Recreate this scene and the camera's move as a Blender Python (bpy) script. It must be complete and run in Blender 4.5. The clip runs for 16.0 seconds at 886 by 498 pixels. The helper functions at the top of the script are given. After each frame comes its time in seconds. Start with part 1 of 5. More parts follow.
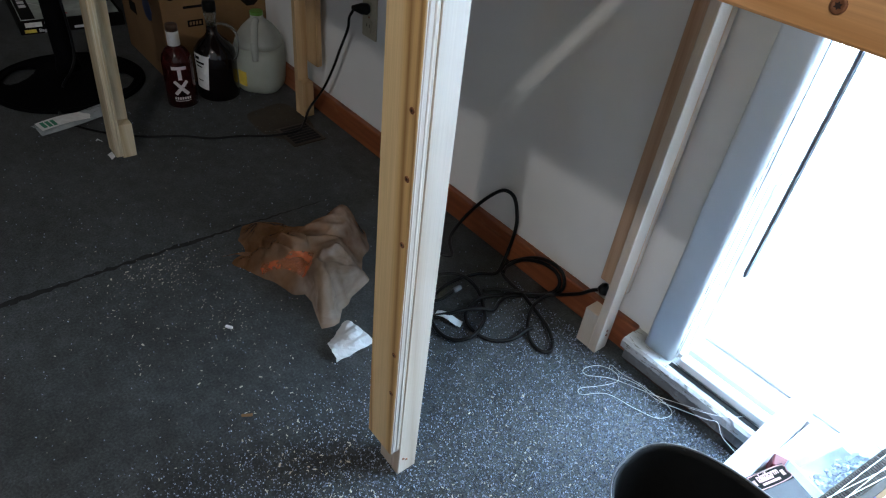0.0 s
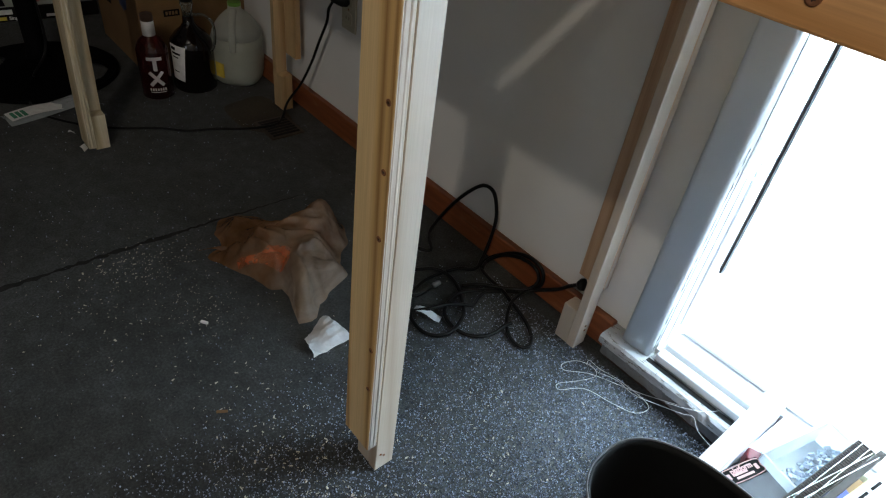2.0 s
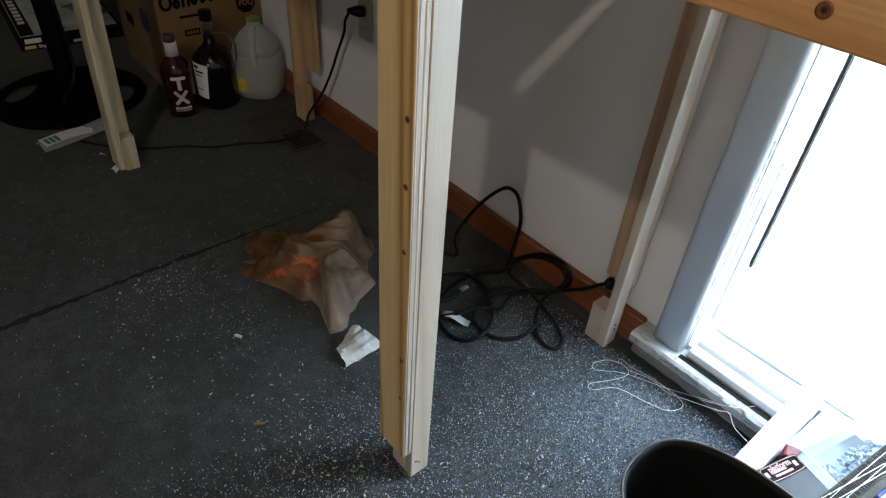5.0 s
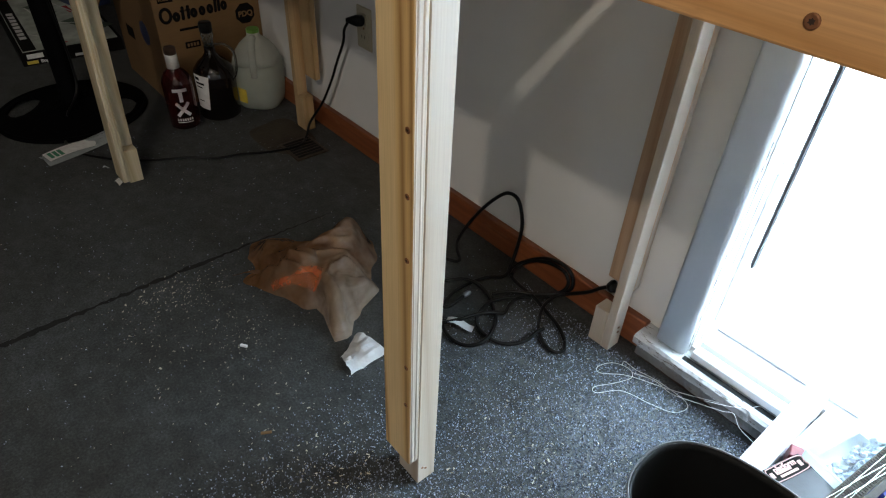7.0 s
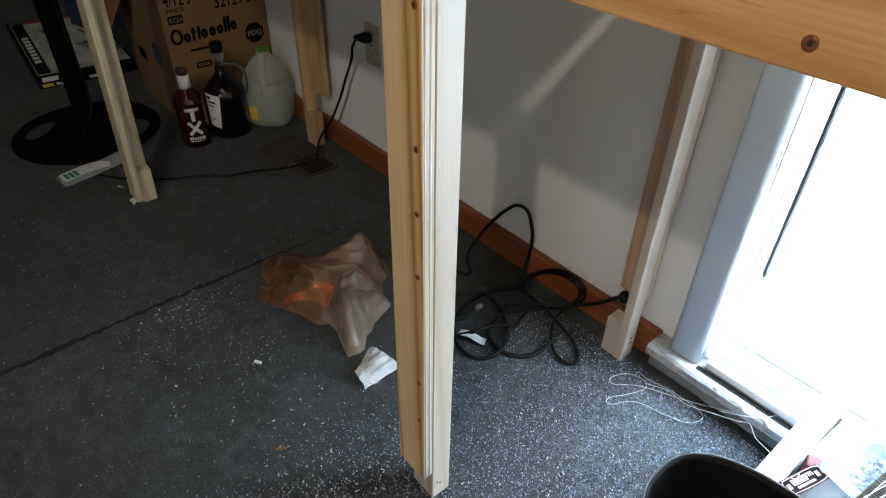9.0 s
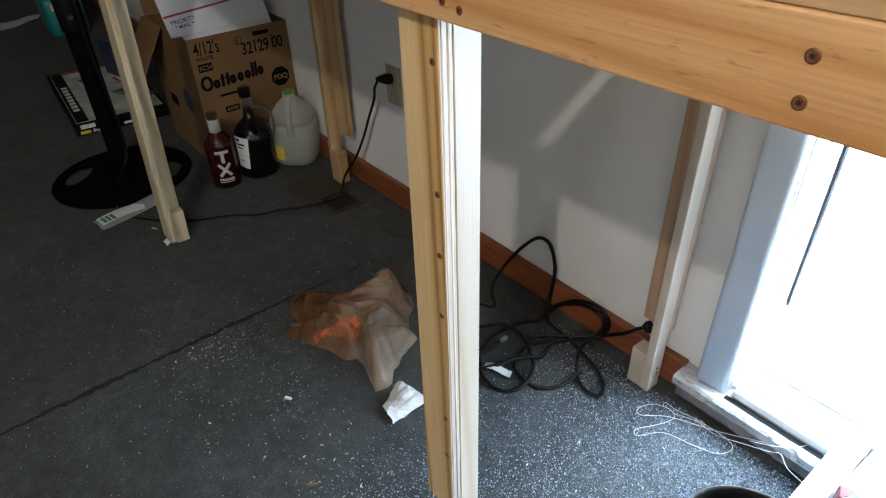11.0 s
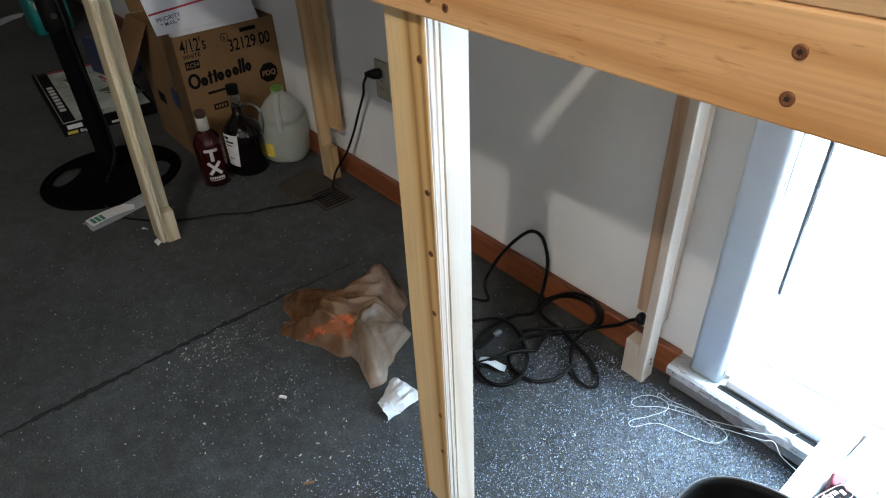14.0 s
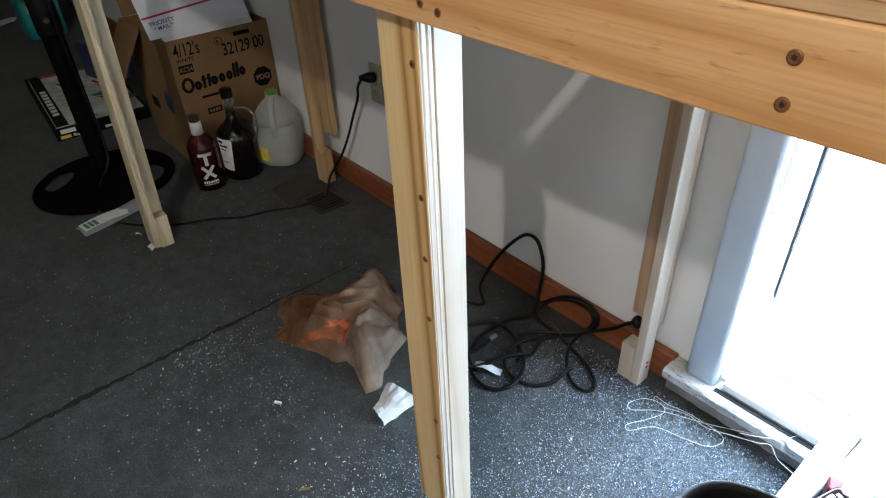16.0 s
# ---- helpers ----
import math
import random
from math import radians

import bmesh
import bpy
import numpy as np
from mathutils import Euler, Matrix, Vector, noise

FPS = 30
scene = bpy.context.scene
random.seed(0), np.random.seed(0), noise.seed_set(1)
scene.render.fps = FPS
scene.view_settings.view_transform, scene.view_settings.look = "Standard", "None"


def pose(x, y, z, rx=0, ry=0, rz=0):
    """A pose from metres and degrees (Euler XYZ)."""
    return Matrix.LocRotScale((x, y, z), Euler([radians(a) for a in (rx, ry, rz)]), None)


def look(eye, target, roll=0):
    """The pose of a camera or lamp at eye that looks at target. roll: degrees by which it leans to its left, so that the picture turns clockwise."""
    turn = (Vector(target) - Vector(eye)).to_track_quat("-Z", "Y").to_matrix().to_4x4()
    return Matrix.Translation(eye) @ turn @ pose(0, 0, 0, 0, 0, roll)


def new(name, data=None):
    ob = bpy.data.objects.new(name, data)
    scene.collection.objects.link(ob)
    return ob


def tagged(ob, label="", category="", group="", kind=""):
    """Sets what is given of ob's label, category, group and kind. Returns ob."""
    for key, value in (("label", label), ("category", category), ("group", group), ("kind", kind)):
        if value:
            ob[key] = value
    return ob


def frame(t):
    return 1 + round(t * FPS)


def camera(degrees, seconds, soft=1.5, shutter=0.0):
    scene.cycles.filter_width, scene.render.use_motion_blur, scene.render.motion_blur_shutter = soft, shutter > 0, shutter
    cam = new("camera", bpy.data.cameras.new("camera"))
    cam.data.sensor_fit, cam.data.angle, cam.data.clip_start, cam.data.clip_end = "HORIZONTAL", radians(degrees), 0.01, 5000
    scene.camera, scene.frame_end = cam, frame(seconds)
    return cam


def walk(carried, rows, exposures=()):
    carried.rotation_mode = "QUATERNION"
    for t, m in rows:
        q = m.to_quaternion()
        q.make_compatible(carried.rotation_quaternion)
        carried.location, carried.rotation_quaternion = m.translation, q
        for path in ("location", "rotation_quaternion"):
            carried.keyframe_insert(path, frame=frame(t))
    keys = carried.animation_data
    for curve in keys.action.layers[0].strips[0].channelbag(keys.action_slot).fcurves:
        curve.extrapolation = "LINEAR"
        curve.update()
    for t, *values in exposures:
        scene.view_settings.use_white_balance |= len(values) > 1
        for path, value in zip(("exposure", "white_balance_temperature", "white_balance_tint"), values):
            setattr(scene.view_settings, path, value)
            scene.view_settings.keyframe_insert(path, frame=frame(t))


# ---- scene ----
cam = camera(70.3, 16.0, 1.15)
EXPOSURES = [(0, -0.38, 5750, 10), (0.4, -0.60, 6100, 10), (0.8, -0.83, 6400, 10), (3.0, -0.89, 6500, 10), (4.5, -0.79, 6550, 10), (7.0, -0.41, 6550, 10), (8.2, -0.30, 6500, 10), (10.5, 0.04, 6350, 10), (12.0, 0.27, 6150, 10), (16.0, 0.25, 6150, 10)]
PATH = [
    (0, (0.379, -0.988, 0.979), (-0.761, 0.094, -0.259), 7.2),
    (0.5, (0.377, -0.979, 0.975), (-0.714, 0.131, -0.281), 8.4),
    (1, (0.378, -0.978, 0.974), (-0.704, 0.148, -0.276), 8.9),
    (1.5, (0.365, -0.969, 0.961), (-0.719, 0.161, -0.283), 9.3),
    (2, (0.379, -0.981, 0.974), (-0.715, 0.141, -0.267), 8.8),
    (2.5, (0.377, -0.979, 0.971), (-0.72, 0.147, -0.266), 8.9),
    (3, (0.377, -0.978, 0.974), (-0.72, 0.142, -0.267), 8.3),
    (3.5, (0.378, -0.978, 0.973), (-0.718, 0.136, -0.275), 8.2),
    (4, (0.377, -0.978, 0.976), (-0.728, 0.126, -0.273), 7.4),
    (4.5, (0.377, -0.978, 0.984), (-0.754, 0.087, -0.276), 5.3),
    (7, (0.38, -0.98, 0.999), (-0.779, 0.074, -0.244), 3.0),
    (7.5, (0.379, -0.977, 0.998), (-0.78, 0.076, -0.246), 3.0),
    (8, (0.38, -0.979, 1.0), (-0.787, 0.072, -0.238), 2.7),
    (10.5, (0.389, -0.98, 1.031), (-0.873, 0.034, -0.143), -1.5),
    (11, (0.394, -0.986, 1.037), (-0.895, 0.026, -0.109), -1.9),
    (11.5, (0.391, -0.977, 1.034), (-0.917, 0.027, -0.098), -2.3),
    (12, (0.397, -0.989, 1.044), (-0.898, 0.019, -0.099), -2.7),
    (12.5, (0.394, -0.984, 1.041), (-0.89, 0.023, -0.114), -2.4),
    (13, (0.393, -0.982, 1.039), (-0.879, 0.034, -0.124), -2.3),
    (13.5, (0.393, -0.982, 1.041), (-0.883, 0.038, -0.112), -2.6),
    (14, (0.391, -0.98, 1.04), (-0.875, 0.039, -0.126), -2.6),
    (14.5, (0.388, -0.975, 1.039), (-0.869, 0.052, -0.129), -2.6),
    (15, (0.388, -0.975, 1.038), (-0.866, 0.059, -0.127), -2.3),
    (15.5, (0.388, -0.975, 1.037), (-0.865, 0.061, -0.128), -2.1),
    (16, (0.388, -0.975, 1.04), (-0.873, 0.057, -0.12), -2.6),
]
walk(cam, [(t, look(eye, target, roll)) for t, eye, target, roll in PATH], EXPOSURES)


# ---- world, sky and lamps ----
world = bpy.data.worlds.new("sky")
scene.world = world
world.use_nodes = True
wn = world.node_tree.nodes
sky = wn.new("ShaderNodeTexSky")
sky.sky_type, sky.sun_disc = "NISHITA", False
sky.sun_elevation, sky.sun_rotation = radians(40), radians(200)
wn["Background"].inputs["Strength"].default_value = 0.1
world.node_tree.links.new(sky.outputs[0], wn["Background"].inputs[0])


def lamp(name, kind, m, power, colour, **more):
    data = bpy.data.lights.new(name, kind)
    data.energy, data.color = power, colour
    for k, v in more.items():
        if k == "size":
            data.shape, data.size, data.size_y = "RECTANGLE", v[0], v[1]
        if k == "radius":
            data.shadow_soft_size = v
    ob = new(name, data)
    ob.matrix_world = m
    return ob


WINDOW_POWER, FILL_POWER, LAMP_POWER = 82.0, 12.5, 73.0
lamp("window_daylight", "AREA", look((0.40, 0.31, 0.56), (0.30, -0.02, 0.10)), WINDOW_POWER, (0.60, 0.82, 1.0), size=(0.60, 0.75))
# soft fill added to brighten south-facing surfaces, set in an invented opening
lamp("south_fill", "AREA", look((1.50, -4.30, 1.40), (0.0, 0.0, 0.5)), FILL_POWER, (0.92, 0.96, 1.0), size=(0.95, 1.15))
lamp("ceiling_lamp", "POINT", pose(0.80, -2.0, 2.15), LAMP_POWER, (1.0, 0.91, 0.78), radius=0.034)


# ---- materials ----
def mat(name, rough=0.6, metal=0.0):
    m = bpy.data.materials.new(name)
    m.use_nodes = True
    b = m.node_tree.nodes["Principled BSDF"]
    b.inputs["Roughness"].default_value, b.inputs["Metallic"].default_value = rough, metal
    return m, m.node_tree.nodes, m.node_tree.links, b


def coords(n, l, scale=(1, 1, 1), shuffle=True):
    tc = n.new("ShaderNodeTexCoord")
    mp = n.new("ShaderNodeMapping")
    mp.inputs["Scale"].default_value = scale
    l.new(tc.outputs["Object"], mp.inputs["Vector"])
    if shuffle:
        oi, mu = n.new("ShaderNodeObjectInfo"), n.new("ShaderNodeMath")
        mu.operation = "MULTIPLY"
        mu.inputs[1].default_value = 7.3
        l.new(oi.outputs["Random"], mu.inputs[0])
        l.new(mu.outputs[0], mp.inputs["Location"])
    return mp.outputs[0]


def noise_tex(n, l, vec, scale, detail=4, rough=0.55, distortion=0.0):
    t = n.new("ShaderNodeTexNoise")
    t.inputs["Scale"].default_value, t.inputs["Detail"].default_value = scale, detail
    t.inputs["Roughness"].default_value, t.inputs["Distortion"].default_value = rough, distortion
    l.new(vec, t.inputs["Vector"])
    return t.outputs["Fac"]


def ramp(n, l, fac, stops):
    r = n.new("ShaderNodeValToRGB")
    e = r.color_ramp.elements
    while len(e) < len(stops):
        e.new(0.5)
    for el, (p, c) in zip(e, stops):
        el.position, el.color = p, (*c, 1)
    l.new(fac, r.inputs[0])
    return r.outputs[0]


def mix(n, l, fac, a, b, mode="MIX"):
    x = n.new("ShaderNodeMix")
    x.data_type, x.blend_type = "RGBA", mode
    for sock, v in ((x.inputs["Factor"], fac), (x.inputs["A"], a), (x.inputs["B"], b)):
        if isinstance(v, (int, float)):
            sock.default_value = v
        elif isinstance(v, tuple):
            sock.default_value = (*v, 1)
        else:
            l.new(v, sock)
    return x.outputs["Result"]


def bump(n, l, b, fac, strength, distance):
    bp = n.new("ShaderNodeBump")
    bp.inputs["Strength"].default_value, bp.inputs["Distance"].default_value = strength, distance
    l.new(fac, bp.inputs["Height"])
    l.new(bp.outputs[0], b.inputs["Normal"])


def plain(name, colour, rough=0.6, metal=0.0, vary=0.18, scale=30, relief=0.15, depth=0.001, **sockets):
    """A painted, moulded or printed surface with blotches and fine grain."""
    m, n, l, b = mat(name, rough, metal)
    v = coords(n, l)
    big, fine = noise_tex(n, l, v, scale, 4), noise_tex(n, l, v, scale * 9, 3)
    dark, light = tuple(c * (1 - vary) for c in colour), tuple(min(1, c * (1 + vary * 0.7)) for c in colour)
    c = ramp(n, l, big, [(0.3, dark), (0.7, light)])
    l.new(c, b.inputs["Base Color"])
    bump(n, l, b, fine, relief, depth)
    for k, val in sockets.items():
        b.inputs[k.replace("_", " ")].default_value = val
    return m


def pine(name, axis, pale, deep, late, period=0.017, gloss=0.5, flecks=False, sway=4.5, fibres=0.35):
    """Softwood board, grain along the axis."""
    m, n, l, b = mat(name, gloss)
    run = [1.0, 1.0, 1.0]
    run["xyz".index(axis)] = 0.045
    v = coords(n, l, tuple(run))
    w = n.new("ShaderNodeTexWave")
    w.wave_type, w.bands_direction, w.wave_profile = "BANDS", "DIAGONAL", "SIN"
    w.inputs["Scale"].default_value = 0.314 / period
    w.inputs["Distortion"].default_value, w.inputs["Detail"].default_value = sway, 2.0
    w.inputs["Detail Scale"].default_value = 0.9
    l.new(v, w.inputs["Vector"])
    rings = ramp(n, l, w.outputs["Fac"], [(0.0, pale), (0.40, pale), (0.66, deep), (0.86, late), (1.0, deep)])
    fine = coords(n, l, tuple(8 if r < 1 else 420 for r in run))
    fibre = noise_tex(n, l, fine, 1.0, 4, 0.6)
    c = mix(n, l, fibres, rings, ramp(n, l, fibre, [(0.3, (0.55, 0.5, 0.45)), (0.62, (1, 1, 1))]), "MULTIPLY")
    blot = noise_tex(n, l, coords(n, l, tuple(2.0 if r < 1 else 9.0 for r in run)), 1.0, 3)
    c = mix(n, l, 0.5, c, ramp(n, l, blot, [(0.3, (0.80, 0.78, 0.74)), (0.65, (1, 1, 1))]), "MULTIPLY")
    if flecks:
        dash = noise_tex(n, l, coords(n, l, tuple(26.0 if r < 1 else 150.0 for r in run)), 1.0, 3, 0.6)
        patch = noise_tex(n, l, coords(n, l, tuple(3.0 if r < 1 else 12.0 for r in run)), 1.0, 2)
        where = mix(n, l, 1.0, ramp(n, l, dash, [(0.60, (0, 0, 0)), (0.68, (1, 1, 1))]), ramp(n, l, patch, [(0.45, (0, 0, 0)), (0.60, (0.6, 0.6, 0.6))]), "MULTIPLY")
        c = mix(n, l, where, c, (0.30, 0.12, 0.035))
        c = mix(n, l, 0.35, c, ramp(n, l, patch, [(0.35, (0.82, 0.70, 0.58)), (0.62, (1, 1, 1))]), "MULTIPLY")
    l.new(c, b.inputs["Base Color"])
    bump(n, l, b, fibre, 0.18, 0.0006)
    return m


PINE_PALE, PINE_DEEP, PINE_LATE = (0.70, 0.50, 0.26), (0.60, 0.38, 0.15), (0.36, 0.18, 0.06)
PINE_Z = pine("pine_upright", "z", (0.76, 0.555, 0.29), (0.66, 0.43, 0.18), (0.36, 0.19, 0.065), 0.040, sway=7.0)
PALE_Z = pine("pale_pine_upright", "z", (0.53, 0.46, 0.385), (0.505, 0.43, 0.35), (0.43, 0.34, 0.26), 0.085, sway=6.0, fibres=0.16)
# pine with the shade on the back leg's board put into its brown
SHADED_Z = pine("shaded_pine_upright", "z", (0.58, 0.40, 0.27), (0.54, 0.36, 0.235), (0.45, 0.28, 0.17), 0.06)
CREAM_Z = pine("cream_pine_upright", "z", (0.60, 0.51, 0.35), (0.54, 0.44, 0.28), (0.46, 0.36, 0.21), 0.05, fibres=0.25)
TAN_Z = pine("tan_pine_upright", "z", (0.52, 0.36, 0.19), (0.47, 0.31, 0.15), (0.40, 0.25, 0.11), 0.06)
APRON_X = pine("pine_lengthwise", "x", (0.76, 0.45, 0.21), (0.73, 0.42, 0.19), (0.60, 0.31, 0.115), 0.050, 0.42, True)
JOIST_Y = pine("pine_crosswise", "y", PINE_PALE, PINE_DEEP, PINE_LATE)


def carpet():
    m, n, l, b = mat("carpet", 0.8)
    v = coords(n, l, shuffle=False)
    tuft, big = noise_tex(n, l, v, 210, 3, 0.75), noise_tex(n, l, v, 3.2, 5, 0.6)
    c = ramp(n, l, tuft, [(0.28, (0.023, 0.0250, 0.0250)), (0.48, (0.046, 0.0490, 0.0490)), (0.62, (0.066, 0.070, 0.071)), (0.80, (0.100, 0.106, 0.110))])
    c = mix(n, l, 0.6, c, ramp(n, l, big, [(0.3, (0.55, 0.54, 0.51)), (0.5, (0.85, 0.85, 0.85)), (0.7, (1.15, 1.18, 1.22))]), "MULTIPLY")
    worn = noise_tex(n, l, v, 13, 5, 0.65)
    c = mix(n, l, 0.6, c, ramp(n, l, worn, [(0.34, (0.70, 0.69, 0.66)), (0.52, (1.0, 1.0, 1.0)), (0.70, (1.25, 1.27, 1.30))]), "MULTIPLY")
    mid = noise_tex(n, l, v, 34, 4, 0.7)
    c = mix(n, l, 0.8, c, ramp(n, l, mid, [(0.32, (0.66, 0.66, 0.66)), (0.50, (0.95, 0.95, 0.95)), (0.68, (1.35, 1.35, 1.35))]), "MULTIPLY")
    l.new(c, b.inputs["Base Color"])
    b.inputs["Specular IOR Level"].default_value = 0.35
    b.inputs["Sheen Weight"].default_value, b.inputs["Sheen Roughness"].default_value = 0.06, 0.4
    bump(n, l, b, tuft, 0.6, 0.004)
    return m


def plaster():
    m, n, l, b = mat("plaster", 0.85)
    v = coords(n, l, shuffle=False)
    big, fine = noise_tex(n, l, v, 2.2, 5), noise_tex(n, l, v, 190, 4)
    c = ramp(n, l, big, [(0.3, (0.68, 0.67, 0.655)), (0.7, (0.76, 0.75, 0.735))])
    l.new(c, b.inputs["Base Color"])
    bump(n, l, b, fine, 0.25, 0.0015)
    return m


def stained_wood():
    m, n, l, b = mat("stained_wood", 0.45)
    v = coords(n, l, (4, 60, 60), shuffle=False)
    grain, wear = noise_tex(n, l, v, 1.0, 5, 0.65), noise_tex(n, l, coords(n, l, (9, 30, 30)), 1.0, 4)
    c = ramp(n, l, grain, [(0.3, (0.14, 0.036, 0.012)), (0.7, (0.27, 0.085, 0.030))])
    c = mix(n, l, ramp(n, l, wear, [(0.62, (0, 0, 0)), (0.72, (0.35, 0.35, 0.35))]), c, (0.42, 0.22, 0.11))
    l.new(c, b.inputs["Base Color"])
    bump(n, l, b, grain, 0.2, 0.001)
    return m


def worn_paint(name, tone):
    m, n, l, b = mat(name, 0.5)
    v = coords(n, l, (9, 26, 26), shuffle=False)
    chips, dirt = noise_tex(n, l, v, 4.2, 7, 0.7), noise_tex(n, l, v, 1.1, 4)
    c = ramp(n, l, dirt, [(0.3, tuple(0.6 * k for k in tone)), (0.65, tone)])
    c = mix(n, l, ramp(n, l, chips, [(0.565, (0, 0, 0)), (0.61, (1, 1, 1))]), c, (0.14, 0.115, 0.09))
    l.new(c, b.inputs["Base Color"])
    bump(n, l, b, chips, 0.5, 0.002)
    return m


def tan_film():
    """Thin see-through bag film, mottled tan, browner towards its -x side."""
    m, n, l, b = mat("bag_film", 0.27)
    v = coords(n, l, shuffle=False)
    c = ramp(n, l, noise_tex(n, l, v, 6, 4, 0.6, 0.6), [(0.34, (0.235, 0.155, 0.098)), (0.5, (0.31, 0.225, 0.160)), (0.68, (0.46, 0.375, 0.31))])
    sep, add = n.new("ShaderNodeSeparateXYZ"), n.new("ShaderNodeMath")
    l.new(v, sep.inputs[0])
    add.operation = "MULTIPLY_ADD"
    add.inputs[1].default_value = 0.35
    l.new(noise_tex(n, l, v, 11, 3), add.inputs[0])
    l.new(sep.outputs["X"], add.inputs[2])
    rng = n.new("ShaderNodeMapRange")
    rng.inputs["From Min"].default_value, rng.inputs["From Max"].default_value = -0.70 + 0.175, -0.575 + 0.175
    rng.inputs["To Min"].default_value, rng.inputs["To Max"].default_value = 0.85, 0.0
    l.new(add.outputs[0], rng.inputs["Value"])
    c = mix(n, l, rng.outputs[0], c, ramp(n, l, noise_tex(n, l, v, 14, 4), [(0.3, (0.135, 0.050, 0.015)), (0.5, (0.21, 0.092, 0.034)), (0.7, (0.29, 0.150, 0.070))]))
    wrinkle = noise_tex(n, l, coords(n, l, (1.0, 0.45, 1.0), shuffle=False), 17, 4, 0.5, 1.6)
    # fold shading put into the colour: darker creases, lighter ridges
    c = mix(n, l, 0.7, c, ramp(n, l, wrinkle, [(0.34, (0.80, 0.77, 0.74)), (0.50, (1.0, 1.0, 1.0)), (0.66, (1.25, 1.25, 1.25))]), "MULTIPLY")
    l.new(c, b.inputs["Base Color"])
    bump(n, l, b, wrinkle, 0.7, 0.014)
    t, x = n.new("ShaderNodeBsdfTranslucent"), n.new("ShaderNodeMixShader")
    l.new(c, t.inputs["Color"])
    x.inputs[0].default_value = 0.40
    l.new(b.outputs[0], x.inputs[1])
    l.new(t.outputs[0], x.inputs[2])
    clear, y = n.new("ShaderNodeBsdfTransparent"), n.new("ShaderNodeMixShader")
    y.inputs[0].default_value = 0.14
    l.new(x.outputs[0], y.inputs[1])
    l.new(clear.outputs[0], y.inputs[2])
    l.new(y.outputs[0], n["Material Output"].inputs["Surface"])
    return m


def orange_print():
    """Broken orange lettering print on the bag, worn away in places."""
    m, n, l, b = mat("orange_print", 0.5)
    v = coords(n, l, shuffle=False)
    c = ramp(n, l, noise_tex(n, l, v, 45, 4), [(0.3, (0.40, 0.075, 0.018)), (0.7, (0.56, 0.17, 0.050))])
    l.new(c, b.inputs["Base Color"])
    clear, x = n.new("ShaderNodeBsdfTransparent"), n.new("ShaderNodeMixShader")
    worn = ramp(n, l, noise_tex(n, l, coords(n, l, (1.3, 0.8, 1.0), shuffle=False), 24, 3, 0.5, 0.6), [(0.34, (0.80, 0.80, 0.80)), (0.68, (0.30, 0.30, 0.30))])
    l.new(worn, x.inputs[0])
    l.new(clear.outputs[0], x.inputs[1])
    l.new(b.outputs[0], x.inputs[2])
    l.new(x.outputs[0], n["Material Output"].inputs["Surface"])
    return m


def card(name, colour):
    m, n, l, b = mat(name, 0.85)
    v = coords(n, l)
    flute = noise_tex(n, l, coords(n, l, (30, 30, 260)), 1.0, 2)
    c = ramp(n, l, noise_tex(n, l, v, 9, 5), [(0.3, tuple(k * 0.8 for k in colour)), (0.7, colour)])
    c = mix(n, l, 0.25, c, ramp(n, l, flute, [(0.3, (0.7, 0.7, 0.7)), (0.7, (1, 1, 1))]), "MULTIPLY")
    l.new(c, b.inputs["Base Color"])
    bump(n, l, b, flute, 0.15, 0.001)
    return m


def glowing(name, colour, strength):
    m, n, l, b = mat(name)
    e = n.new("ShaderNodeEmission")
    v = coords(n, l, shuffle=False)
    c = ramp(n, l, noise_tex(n, l, v, 0.6, 3), [(0.3, tuple(k * 0.9 for k in colour)), (0.7, colour)])
    l.new(c, e.inputs["Color"])
    e.inputs["Strength"].default_value = strength
    l.new(e.outputs[0], n["Material Output"].inputs["Surface"])
    return m


def translucent(name, colour, share, rough=0.5, clear=0.0):
    """Light-passing plastic; clear is the share that is seen straight through."""
    m, n, l, b = mat(name, rough)
    t, x = n.new("ShaderNodeBsdfTranslucent"), n.new("ShaderNodeMixShader")
    c = ramp(n, l, noise_tex(n, l, coords(n, l), 12, 3), [(0.3, tuple(k * 0.88 for k in colour)), (0.7, colour)])
    l.new(c, b.inputs["Base Color"])
    l.new(c, t.inputs["Color"])
    x.inputs[0].default_value = share
    l.new(b.outputs[0], x.inputs[1])
    l.new(t.outputs[0], x.inputs[2])
    see, y = n.new("ShaderNodeBsdfTransparent"), n.new("ShaderNodeMixShader")
    y.inputs[0].default_value = clear
    l.new(x.outputs[0], y.inputs[1])
    l.new(see.outputs[0], y.inputs[2])
    l.new(y.outputs[0], n["Material Output"].inputs["Surface"])
    return m


CARPET, PLASTER, STAINED = carpet(), plaster(), stained_wood()
# the second paint's grey stands for shade under the sill; chips are wear
WORN, SHADED_PAINT = worn_paint("worn_white_paint", (0.46, 0.465, 0.465)), worn_paint("shaded_chipped_paint", (0.20, 0.20, 0.195))
# colours of unseen walls and ceiling, kept dark to cut bounced light
DARK_WALL = plain("bounce_cutting_brown", (0.14, 0.115, 0.09), 0.8, scale=3)
CEILING = plain("bounce_cutting_grey", (0.36, 0.355, 0.345), 0.9, scale=4)
TRIM = plain("white_trim_paint", (0.74, 0.76, 0.79), 0.38, vary=0.06, scale=8, relief=0.08)
SASH = plain("white_sash_paint", (0.80, 0.81, 0.82), 0.4, vary=0.05, scale=8, relief=0.05)
SLAT = translucent("blind_slat_plastic", (0.84, 0.87, 0.89), 0.20)
